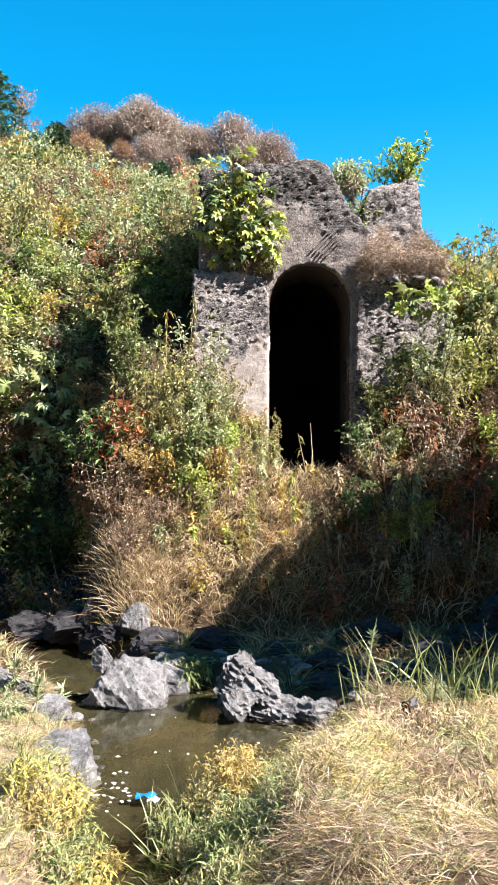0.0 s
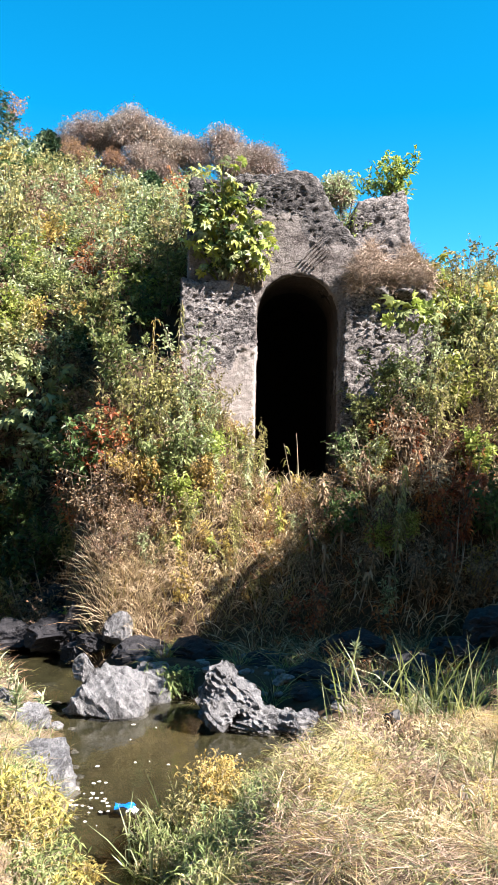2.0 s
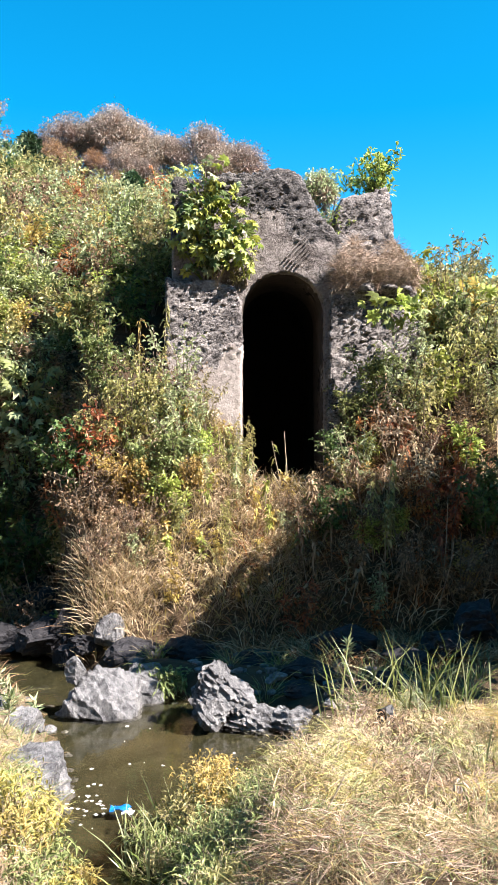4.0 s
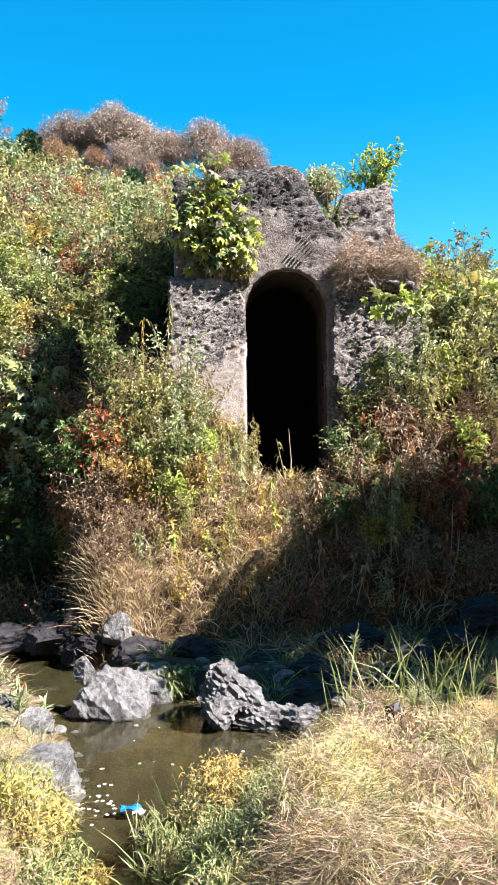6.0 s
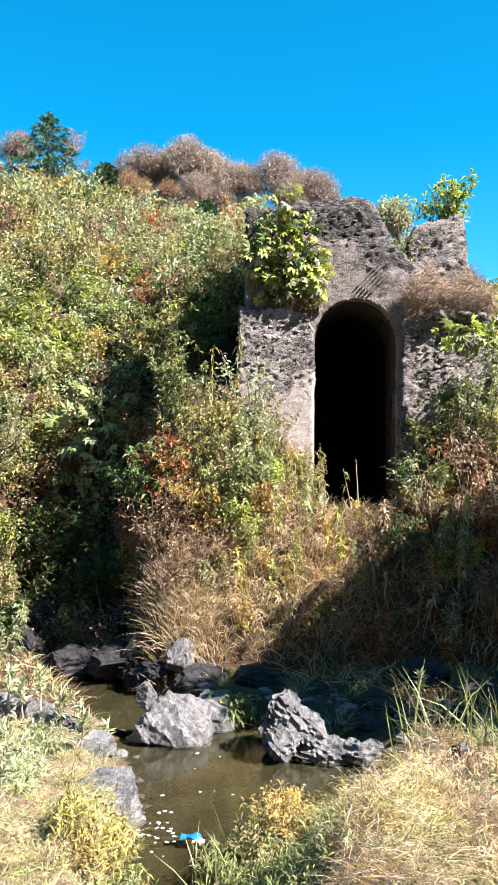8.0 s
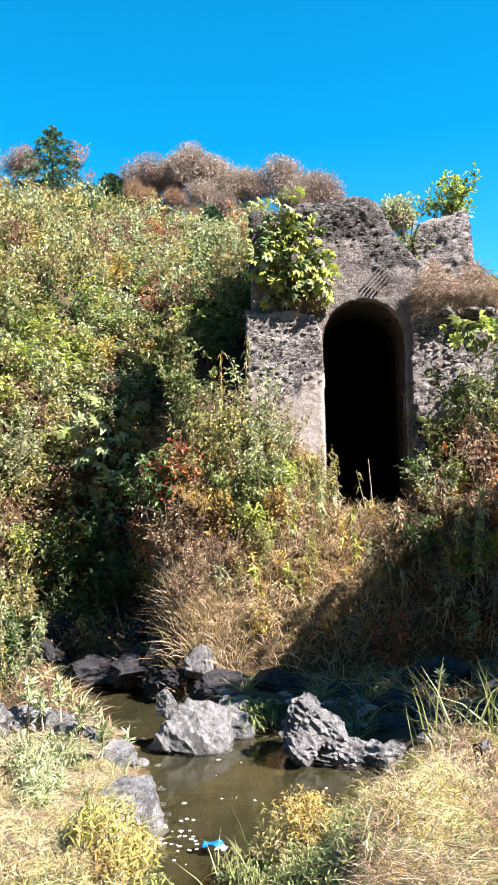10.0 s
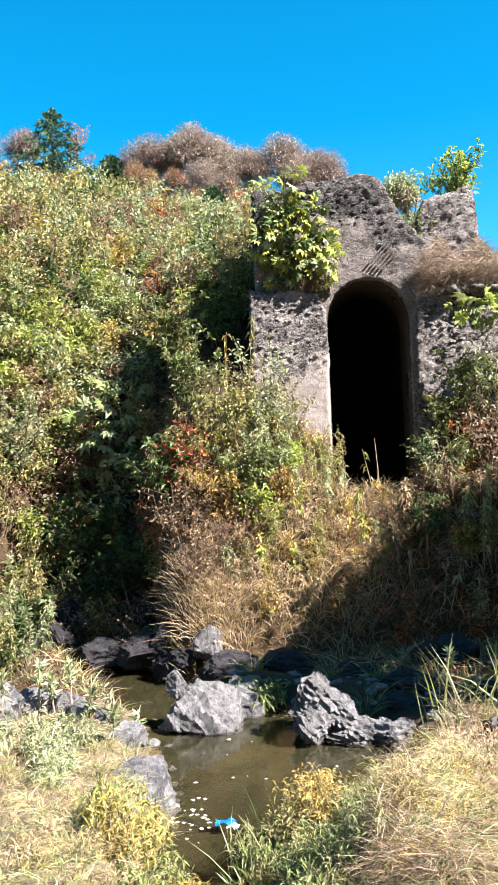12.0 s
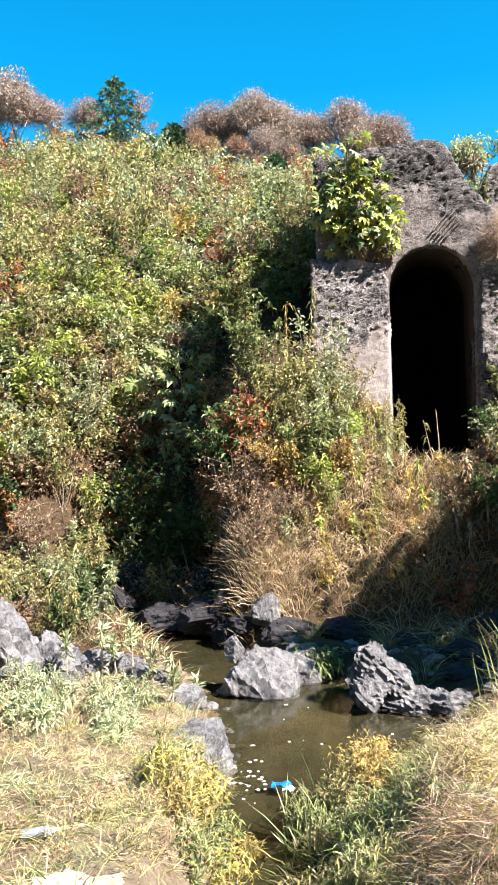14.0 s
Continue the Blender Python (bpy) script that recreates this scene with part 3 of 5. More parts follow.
for k, (x, y, z, sx, sy, sz) in enumerate(((-4.35, 9.35, .62, .55, .6, .75), (-3.75, 9.7, .4, .42, .4, .42), (-4.5, 8.6, .5, .4, .4, .35), (-3.4, 10.0, .28, .4, .3, .3), (-4.9, 10.2, .6, .6, .6, .8), (-3.0, 10.1, .2, .35, .25, .25))):
    boulder("outcrop", "pale grey fissured rock outcrop on the stream bank", 60 + k, x, y, z, (sx, sy, sz), ROCK, 40 * k, cuts=18, strata=.1, rough=.08)
rs = np.random.default_rng(5)
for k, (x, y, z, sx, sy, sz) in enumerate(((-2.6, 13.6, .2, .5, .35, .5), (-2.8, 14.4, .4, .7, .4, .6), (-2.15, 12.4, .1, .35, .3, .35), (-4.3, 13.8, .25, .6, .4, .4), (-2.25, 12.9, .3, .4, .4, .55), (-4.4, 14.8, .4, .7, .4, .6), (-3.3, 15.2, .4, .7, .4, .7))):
    boulder("shaded_rock", "rock ledge in the gully's mouth, shade put into its colour", 140 + k, x, y, z, (sx, sy, sz), SHADE_ROCK, 25 * k, cuts=20, strata=.04, rough=.24)
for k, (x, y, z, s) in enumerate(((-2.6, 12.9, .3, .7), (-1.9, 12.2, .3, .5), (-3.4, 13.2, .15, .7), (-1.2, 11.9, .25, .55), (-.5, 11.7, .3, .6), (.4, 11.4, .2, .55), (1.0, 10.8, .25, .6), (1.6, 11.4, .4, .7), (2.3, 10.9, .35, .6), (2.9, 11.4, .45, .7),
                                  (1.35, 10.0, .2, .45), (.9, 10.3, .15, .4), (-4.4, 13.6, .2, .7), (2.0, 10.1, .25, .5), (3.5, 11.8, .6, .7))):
    boulder("shaded_rock", "rock at the slope's foot, shade put into its dark colour", 80 + k, x, y, z, (s * rs.uniform(.6, .9), s * rs.uniform(.5, .8), s * rs.uniform(.35, .55)), SHADE_ROCK, rs.uniform(0, 360), cuts=20, strata=.04, rough=.24)
b = Buf()
for k in range(520):
    x, y = rs.uniform(-2.4, 2.6), rs.uniform(5.5, 12.0)
    sd = float(stream_distance(np.array([x]), np.array([y]))[0])
    if -.14 < sd < (.45 if y < 9 else 1.6):
        s = rs.uniform(.02, .1) * (1.2 if y > 9 else .8)
        b.take(boulder_data(k % 7, (s * rs.uniform(.8, 1.6), s, s * .6), 5, 1, .05, .0), pose(x, y, ground_z(x, y) + s * .2, 0, 0, rs.uniform(0, 360)))
tagged(part("pebbles", b, ROCK), "grey pebbles along the waterline", "pebbles", kind="stuff")

# ---- plants ----


def shrub(key, mat, label, x, y, scale=1, turn=None, z=None, name="shrub", stem=BARK, **k):
    """A bush with stems and foliage; one template per key."""
    def make(ob):
        woods, leaf = shrub_data(**k)
        for wood in woods:
            part("stem", wood, stem, ob)
        part("foliage", leaf, [mat, stem], ob)
    turn = (x * 137 + y * 71) % 360 if turn is None else turn
    group = "herbs on the banks" if name == "herb" else "shrubs on the slope" if z is None else ""
    return place(key, name, label, "bush", make, x, y, ground_z(x, y) if z is None else z, turn, scale, group=group)


NEAR = dict(rust=(RUST, "rust-red withering shrub on the slope", dict(seed=1, h=1.5, r=.5, stems=6, twigs=6, count=420, L=.11, W=.05, simple_leaf=True)),
            olive=(OLIVE, "tall olive-yellow shrub with drooping seed heads", dict(seed=2, h=1.9, r=.6, stems=10, twigs=7, count=850, L=.1, W=.03, simple_leaf=True, droop=.5)),
            green=(GREEN, "fresh green shrub with small pointed leaves", dict(seed=3, h=1.8, r=.6, stems=8, twigs=6, count=800, L=.12, W=.045, simple_leaf=True)),
            lime=(LIME, "yellow-green leafy shrub in full sun", dict(seed=4, h=1.3, r=.6, stems=8, twigs=6, count=650, L=.13, W=.05, simple_leaf=True)),
            sage=(SAGE, "pale grey-green shrub against the masonry", dict(seed=5, h=1.9, r=.6, stems=10, twigs=7, count=800, L=.11, W=.03, simple_leaf=True, droop=.4)),
            brown=(BROWN, "dried brown bush with bare stems", dict(seed=6, h=1.2, r=.7, stems=12, twigs=8, count=600, L=.07, W=.03, simple_leaf=True)),
            straw=(PALE_STRAW, "withered straw-coloured bush in the sun", dict(seed=10, h=1.2, r=.7, stems=12, twigs=8, count=600, L=.1, W=.02, simple_leaf=True, droop=.4)),
            dark=(DARK_STRAW, "withered brown bush, darkened for the shade", dict(seed=9, h=1.2, r=.7, stems=12, twigs=8, count=600, L=.08, W=.022, simple_leaf=True, droop=.5)),
            deep=(DEEP, "green shrub, its deep tone set for the shade", dict(seed=7, h=1.5, r=.8, stems=8, twigs=5, count=560, L=.15, W=.06, simple_leaf=True)),
            gold=(GOLD, "golden autumn shrub on the slope", dict(seed=8, h=1.2, r=.5, stems=9, twigs=6, count=650, L=.09, W=.035, simple_leaf=True)))


def near(kind, x, y, scale=1, label=None, z=None):
    m, text, k = NEAR[kind]
    if scale < .5:
        small = dict(k, stems=5, twigs=3, count=k["count"] // 4, L=k["L"] * 1.7, W=k["W"] * 1.7, simple_leaf=True)
        return shrub(kind + "_small", m, "low " + text, x, y, scale, z=z, **small)
    return shrub(kind, m, label or text, x, y, scale, z=z, **k)


for kind, x, y, s in (("rust", -2.15, 13.35, .95), ("rust", -1.95, 13.45, .8), ("rust", -2.5, 13.9, .8), ("gold", -1.45, 13.2, 1.0), ("gold", -1.25, 13.3, .9), ("sage", -.55, 13.8, .8), ("lime", -.8, 13.2, .7), ("olive", -1.45, 13.7, 1.0), ("olive", -1.2, 13.9, .9), ("green", -1.95, 14.3, 1.05), ("sage", -.75, 14.2, 1.0), ("sage", -.95, 13.9, .8),
                      ("green", -1.15, 13.3, .8), ("green", -.8, 13.5, .75), ("lime", -.35, 13.9, .6), ("gold", -1.6, 13.3, .9), ("gold", -.6, 13.5, .7), ("olive", -.3, 14.3, .6), ("lime", -2.55, 13.3, .5),
                      ("brown", -1.9, 13.2, .9), ("brown", -2.4, 13.6, .8), ("brown", -1.2, 12.9, .8), ("brown", -.9, 14.4, 1.0), ("gold", .1, 14.4, .6), ("olive", .35, 14.3, .55),
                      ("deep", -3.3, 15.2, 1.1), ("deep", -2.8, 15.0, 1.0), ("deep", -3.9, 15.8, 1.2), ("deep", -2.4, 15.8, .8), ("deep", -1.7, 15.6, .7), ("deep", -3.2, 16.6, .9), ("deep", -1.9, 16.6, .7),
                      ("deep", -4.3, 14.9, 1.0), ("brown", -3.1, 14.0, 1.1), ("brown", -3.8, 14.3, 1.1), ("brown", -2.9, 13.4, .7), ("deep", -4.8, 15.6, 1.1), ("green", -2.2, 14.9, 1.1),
                      ("olive", -5.6, 14.9, 1.0), ("sage", -6.1, 14.8, .9), ("lime", -6.3, 15.6, 1.1), ("brown", -5.9, 14.2, .9), ("brown", -5.3, 14.6, .9), ("gold", -6.6, 15.0, .9), ("sage", -5.5, 15.8, 1.0), ("olive", -6.4, 16.4, 1.0), ("rust", -6.3, 14.3, .6),
                      ("green", 2.1, 14.3, .7), ("green", 2.55, 14.4, .9), ("lime", 2.3, 13.8, .6), ("sage", 3.0, 14.2, .9), ("rust", 2.45, 14.0, .6), ("sage", 3.3, 14.6, 1.0), ("lime", 3.6, 14.4, 1.0), ("green", 3.9, 15.0, 1.1),
                      ("straw", 2.7, 13.8, 1.1), ("olive", 3.3, 13.9, .9), ("lime", 3.8, 13.6, .8), ("sage", 2.1, 13.5, .7), ("straw", 3.0, 13.3, 1.0), ("brown", 1.6, 13.2, .8), ("deep", 1.5, 12.95, .65), ("brown", 2.3, 12.9, .7),
                      ("lime", 2.15, 12.75, .55), ("lime", 2.6, 12.9, .5), ("rust", 3.35, 12.9, .9), ("brown", 2.7, 12.5, .9), ("brown", 1.9, 12.6, .7), ("sage", 2.2, 12.3, .4), ("brown", 3.4, 12.4, 1.0), ("deep", 3.9, 12.9, 1.0), ("gold", 3.7, 12.7, .5),
                      ("gold", 3.45, 15.6, .9), ("lime", 3.8, 15.8, 1.1), ("olive", 4.2, 16.0, 1.1), ("sage", 4.5, 15.4, 1.1), ("lime", 4.6, 16.6, 1.1), ("gold", 3.7, 17.0, 1.0), ("olive", 4.1, 14.4, 1.0), ("deep", 1.85, 14.1, .6)):
    near(kind, x, y, s)

rn = np.random.default_rng(61)
for k in range(120):
    x, y = rn.uniform(-1.8, 1.3), rn.uniform(12.4, 14.4)
    if x > .35 and y > 13.5:
        continue
    near(("gold", "straw", "sage", "straw", "straw", "olive", "gold")[k % 7], x, y, rn.uniform(.28, .46) * (1 if x < 0 else .75))
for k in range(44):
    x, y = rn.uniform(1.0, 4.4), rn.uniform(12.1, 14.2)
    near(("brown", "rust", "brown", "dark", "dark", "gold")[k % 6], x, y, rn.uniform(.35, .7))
for kind, x, y, s in (("brown", -1.95, 12.95, 1.0), ("brown", -1.8, 12.65, .8), ("deep", -2.2, 13.3, .9), ("brown", -2.1, 13.0, .9), ("olive", -1.9, 13.5, .8)):
    near(kind, x, y, s)

gully = Buf()
# the dark and deep kinds carry some of the gully's shade in their colour
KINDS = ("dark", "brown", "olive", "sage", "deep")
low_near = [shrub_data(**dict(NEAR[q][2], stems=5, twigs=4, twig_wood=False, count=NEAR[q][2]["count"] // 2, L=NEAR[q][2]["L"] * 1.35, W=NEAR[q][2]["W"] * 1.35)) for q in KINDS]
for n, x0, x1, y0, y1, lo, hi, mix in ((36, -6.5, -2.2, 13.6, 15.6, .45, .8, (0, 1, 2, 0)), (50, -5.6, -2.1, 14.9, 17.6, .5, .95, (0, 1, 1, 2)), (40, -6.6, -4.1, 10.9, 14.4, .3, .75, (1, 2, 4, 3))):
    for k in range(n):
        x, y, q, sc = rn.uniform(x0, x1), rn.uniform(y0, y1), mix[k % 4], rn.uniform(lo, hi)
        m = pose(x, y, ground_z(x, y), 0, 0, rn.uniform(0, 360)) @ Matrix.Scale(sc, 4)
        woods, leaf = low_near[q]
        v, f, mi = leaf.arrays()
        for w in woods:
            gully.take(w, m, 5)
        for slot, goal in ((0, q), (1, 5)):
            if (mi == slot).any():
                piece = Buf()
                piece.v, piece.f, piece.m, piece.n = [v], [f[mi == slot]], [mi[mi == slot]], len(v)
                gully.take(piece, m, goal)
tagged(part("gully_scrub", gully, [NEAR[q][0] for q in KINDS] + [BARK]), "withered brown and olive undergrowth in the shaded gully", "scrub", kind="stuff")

for kind, x, y, s in (("green", -1.3, 16.2, 1.0), ("olive", -1.25, 17.3, 1.1), ("sage", -1.35, 18.4, 1.1), ("green", -1.6, 17.8, 1.0), ("lime", -1.3, 19.5, 1.1), ("olive", 4.3, 13.9, .6), ("sage", 4.6, 14.2, .7), ("sage", 4.3, 13.3, .5),
                      ("straw", 4.8, 13.7, .6), ("lime", 3.6, 16.3, 1.0), ("gold", 3.9, 16.9, 1.0), ("lime", 4.3, 17.4, 1.1), ("olive", 4.9, 17.2, 1.1)):
    near(kind, x, y, s)

for kind, x, y, s in (("sage", 4.9, 14.4, .8), ("olive", 5.3, 14.8, .9), ("olive", 5.1, 15.4, 1.0), ("green", 5.6, 15.2, .9), ("lime", 5.5, 14.2, .7), ("sage", 5.0, 14.9, .8), ("gold", 5.7, 14.7, .8), ("olive", 6.0, 15.6, 1.0)):
    near(kind, x, y, s)

LOBED = {}


def lobed_mesh(k, mat):
    """Leaf meshes shared between the broad-leaved plants."""
    key = (int(k), mat.name)
    if key not in LOBED:
        LOBED[key] = lobed_leaf(900 + int(k)).mesh("leaf", [mat])
    return LOBED[key]


# broad-leaved climber on the ledge, and others of its kind
def broadleaf(key, label, x, y, z, h, r, count, size, seed, lean=0, mats=(LIME,), name="broadleaf_plant", turn=0, hang=0.0, deep=.6):
    def make(ob):
        rng = np.random.default_rng(seed)
        wood, leaf = Buf(), Buf()
        u = unit(rng.normal(0, 1, (count, 3)) * [1, 1, .9])
        u[:, 1] = np.where(rng.random(count) < .75, -np.abs(u[:, 1]), u[:, 1])
        P = u * rng.uniform(.45, 1.05, (count, 1)) * [r, r * deep, h * .5] + [0, -.08, h * .5]
        D = u + rng.normal(0, .4, (count, 3)) + [0, -.2, -.25 - hang]
        for i in range(0, count, 6):
            base = np.array([P[i, 0] * .35, .05, max(0, P[i, 2] - .5)])
            tube(leaf, np.stack([base, (base + P[i]) / 2 + [0, 0, .06], P[i]]), .012, .005, 4)
        tube(wood, branch(rng, (0, .1, -.1), (.05, 0, 1), h * .9, 7), .03, .01, 5)
        part("stem", wood, BARK, ob)
        part("petiole", leaf, mats[0], ob)["kind"] = "stuff"
        up = unit(np.array([.35, -.5, .75]) + rng.normal(0, .5, P.shape))
        for p, d, w in zip(P, unit(D), up):
            side = unit(np.cross(w, d))
            m = Matrix((d, side, np.cross(d, side))).transposed().to_4x4()
            blade = new("leaf", lobed_mesh(rng.integers(8), mats[rng.integers(len(mats))]))
            blade.parent = ob
            blade.matrix_basis = Matrix.Translation(p) @ m @ Matrix.Scale(size * rng.uniform(.55, 1.25), 4)
    return place(key, name, label, "plant", make, x, y, z, turn, 1, lean)


broadleaf("ledge", "yellow-green broad-leaved climber covering the portal's ledge", -.22, FY - .12, 5.95, 1.75, .74, 210, .28, 71, mats=(CLIMBER, LIME, GREEN, SAGE, DEEP, CLIMBER), hang=.3, deep=.3)
broadleaf("ledge_low", "bright lobed leaves drooping beside the arch", .42, FY - .12, 5.95, .75, .3, 30, .24, 82, mats=(LIME, CLIMBER), hang=.6)
broadleaf("ledge_top", "young broad-leaved shoots standing above the wall's edge", -.3, FY - .05, 7.4, .7, .5, 26, .24, 83, mats=(LIME, CLIMBER, SAGE))
broadleaf("pillar_back", "yellow-green lobed-leaf plant behind the broken pillar", 3.5, FY + 1.2, 5.6, 1.2, .5, 46, .3, 84, mats=(LIME, CLIMBER, GOLD))
shrub("ledge_fill", OLIVE, "yellow-green leafy shoots hanging over the portal's edge", .28, FY - .1, .55, z=5.8, seed=72, h=1.4, r=.5, stems=8, twigs=6, count=600, L=.12, W=.045)
# dark leaves stand in for the shade deep inside the climber
shrub("ledge_dark", DEEP, "dark-toned leaves filling the climber's shaded hollow on the portal", -.3, FY - .12, .8, z=5.95, seed=73, h=1.2, r=.6, stems=8, twigs=6, count=500, L=.16, W=.08)
shrub("ledge_dry", BROWN, "dry brown stems hanging from the portal's ledge", -.1, FY - .15, .4, z=5.8, seed=74, h=1.0, r=.8, stems=12, twigs=6, count=350, L=.07, W=.02, stem=PALESTEM)
shrub("pillar_top", LIME, "yellow-green bush growing on the broken pillar", 2.68, FY + .4, .95, z=7.35, seed=75, h=1.05, r=.8, stems=11, twigs=8, count=900, L=.14, W=.055)
shrub("pillar_side", LIME, "small green sprigs on the broken pillar's side", 2.1, FY + .2, .5, z=6.75, seed=76, h=1.0, r=.6, stems=6, twigs=5, count=200, L=.14, W=.06)
vine = thing("dry_vine", "mat of dry pinkish-brown vine over the broken pillar", "vine")
rv = np.random.default_rng(78)
b = Buf()
n = 5600
vx = rv.uniform(1.9, 3.35, n)
vz = 5.8 + rv.random(n) * (.95 - .3 * np.abs(vx - 2.5)) * (.75 + .25 * np.sin(vx * 9))
vy = FY - .06 - .34 * rv.random(n) * np.clip(1 - 1.6 * np.abs(vz - 6.2), .15, 1)
blades(b, np.stack([vx, vy, vz], -1), np.stack([rv.normal(0, .9, n), rv.normal(-.15, .35, n), rv.normal(.1, .8, n)], -1), .2, .0065, rv, 0, .25)
part("tangle", b, VINE, vine)
b = Buf()
for k in range(16):
    tube(b, branch(rv, (rv.uniform(2, 3.2), FY - .1, 5.9), (rv.normal(0, .4), -.15, 1), .6, 7, .4), .008, .003, 4)
part("runner", b, PALESTEM, vine)
broadleaf("right_lobed", "green lobed-leaf plant below the broken pillar", 2.85, FY - .7, 5.0, .6, .55, 34, .34, 79, mats=(LIME, LIME, GREEN))
broadleaf("left_tree", "broad-leaved sapling half in the portal's shadow", -3.8, 16.6, ground_z(-3.8, 16.6), 2.3, .85, 75, .42, 80, mats=(GREEN, SAGE))
broadleaf("right_lobed_two", "large-leaved plant on the sunny slope", 4.3, 15.6, 5.2, .8, .7, 40, .34, 81, mats=(LIME, GOLD))


def stalk(label, x, y, h, seed, leafy=0, mat=OLIVE, z=None, lean=0.0, name="dead_stalk", L=.12, W=.03, droop=.6):
    ob = thing(name, label, "stalk")
    rng = np.random.default_rng(seed)
    wood = Buf()
    s = branch(rng, (0, 0, -.1), (lean, 0, 1), h + .1, 8, .08)
    tube(wood, s, .011, .004, 5)
    part("stem", wood, PALESTEM, ob)
    if leafy:
        leaf = Buf()
        q = rng.uniform(.45, 1, leafy) * 6.99
        k = q.astype(int)
        P = s[k] + (s[k + 1] - s[k]) * (q - k)[:, None]
        leaves(leaf, P, rng.normal(0, 1, (leafy, 3)) + [0, 0, .3 - droop], L, W, rng, droop=droop)
        part("foliage", leaf, mat, ob)
    ob.matrix_basis = pose(x, y, ground_z(x, y) if z is None else z)
    return ob


stalk("tall thin dead stalk before the dark opening", 1.06, 14.25, .95, 1)
stalk("leaning dead stalk before the dark opening", .98, 14.2, .85, 2, 8, lean=-.12)
stalk("withered stalk with drooping leaves beside the masonry", -1.02, 14.35, 1.9, 3, 46, OLIVE)
stalk("withered stalk with drooping yellow leaves", -1.35, 14.3, 1.6, 4, 40, GOLD)
for k in range(8):
    stalk("leafy sprig at the opening's sill", -.05 + .08 * k, 14.15 + .05 * (k % 3), .6, 10 + k, 22, OLIVE if k % 2 else LIME, L=.1)
for k, (x, y, h) in enumerate(((2.2, 12.3, .7), (2.35, 12.4, .6), (1.75, 12.45, .65), (1.55, 11.0, .35), (1.6, 11.1, .3), (-2.3, 9.3, .3), (-2.45, 9.7, .3), (-2.0, 9.25, .25), (-4.05, 9.9, .4))):
    stalk("light green leafy sprig", x, y, h, 30 + k, 26, SAGE, name="sprig", L=.11, W=.03, droop=-.1)
for k, (x, y, z, h) in enumerate(((-3.23, 9.75, .4, .45), (-2.87, 9.8, .38, .45), (-3.05, 9.7, .4, .3), (-2.5, 9.3, .3, .3), (-2.15, 8.75, .3, .28), (-3.5, 9.3, .5, .3))):
    stalk("pale green leafy sprig on the rocky rim", x, y, h, 240 + k, 40, SAGE, z, name="sprig", L=.13, W=.036, droop=-.15)
for k, (x, y, lean) in enumerate(((-5.6, 14.3, -.5), (-5.2, 14.5, -.3), (-3.1, 14.0, -.5), (-2.9, 14.2, -.4), (3.2, 12.6, .1), (3.0, 12.3, .1))):
    stalk("bare grey branch in the shade", x, y, 1.2, 50 + k, 0, lean=lean, name="bare_branch")

rl = np.random.default_rng(53)
for k in range(30):
    stalk(("pale leafy shoot on the sunny slope", "golden leafy shoot on the sunny slope", "green leafy shoot on the sunny slope")[k % 3], rl.uniform(-1.8, .7), rl.uniform(12.7, 14.2), rl.uniform(.4, .85), 300 + k, 44, (SAGE, GOLD, LIME)[k % 3],
          name="sprig", L=.11, W=.038, droop=.3, lean=rl.uniform(-.2, .2))

# herbs by the water
def herb(key, label, x, y, scale, mat, z=None, **k):
    return shrub(key, mat, label, x, y, scale, z=z, name="herb", stem=PALESTEM, **k)


HERB = dict(seed=90, h=.5, r=.32, stems=9, twigs=4, count=240, L=.13, W=.035, thick=.006)
OCHRE = dict(seed=91, h=.5, r=.36, stems=14, twigs=4, count=560, L=.088, W=.018, thick=.005, low=.12)
herb("rock_herb", "fresh green herb between the stream rocks", -.82, 10.6, .95, GREEN, .05, **HERB)
herb("rock_herb", "fresh green herb between the stream rocks", -.62, 10.75, .8, GREEN, .05, **HERB)
for x, y, s in ((-1.3, 6.15, 1.0), (-1.15, 5.85, 1.0), (-1.42, 5.65, 1.0), (-1.5, 5.9, .8), (-1.05, 5.55, 1.0), (-1.3, 5.3, .9), (-1.0, 6.25, .7), (-1.15, 5.0, .9), (-1.3, 5.9, .9)):
    herb("ochre%d" % (int(abs(x * 50)) % 3), "ochre-yellow herb with narrow leaves on the bank", x, y, s, (GREEN, OCHRE_LEAF, OCHRE_LEAF)[int(abs(x * 50)) % 3], **OCHRE)
herb("yellow_bush", "bright yellow-green bush at the water's edge", -.08, 6.75, .92, GOLD, .18, seed=92, h=.6, r=.4, stems=18, twigs=7, count=1700, L=.055, W=.018, thick=.005)
herb("yellow_bush_low", "green undergrowth below the yellow bush", -.25, 6.6, .9, OLIVE, .1, seed=93, h=.5, r=.45, stems=18, twigs=6, count=1300, L=.07, W=.016, thick=.005)
rw = np.random.default_rng(57)
for k in range(44):
    x, y = (rw.uniform(-.62, .2), rw.uniform(5.0, 6.9)) if k < 26 else (rw.uniform(.2, 1.2), rw.uniform(4.7, 6.4))
    herb("edge_herb%d" % (k % 2), ("green narrow-leaved herb crowding the water's edge", "olive narrow-leaved herb crowding the water's edge")[k % 2], x, y, rw.uniform(.55, .95), (GREEN, OLIVE)[k % 2], max(ground_z(x, y), -.02), seed=96 + k % 2, h=.5, r=.3, stems=12, twigs=4, count=330, L=.09, W=.015, thick=.004)
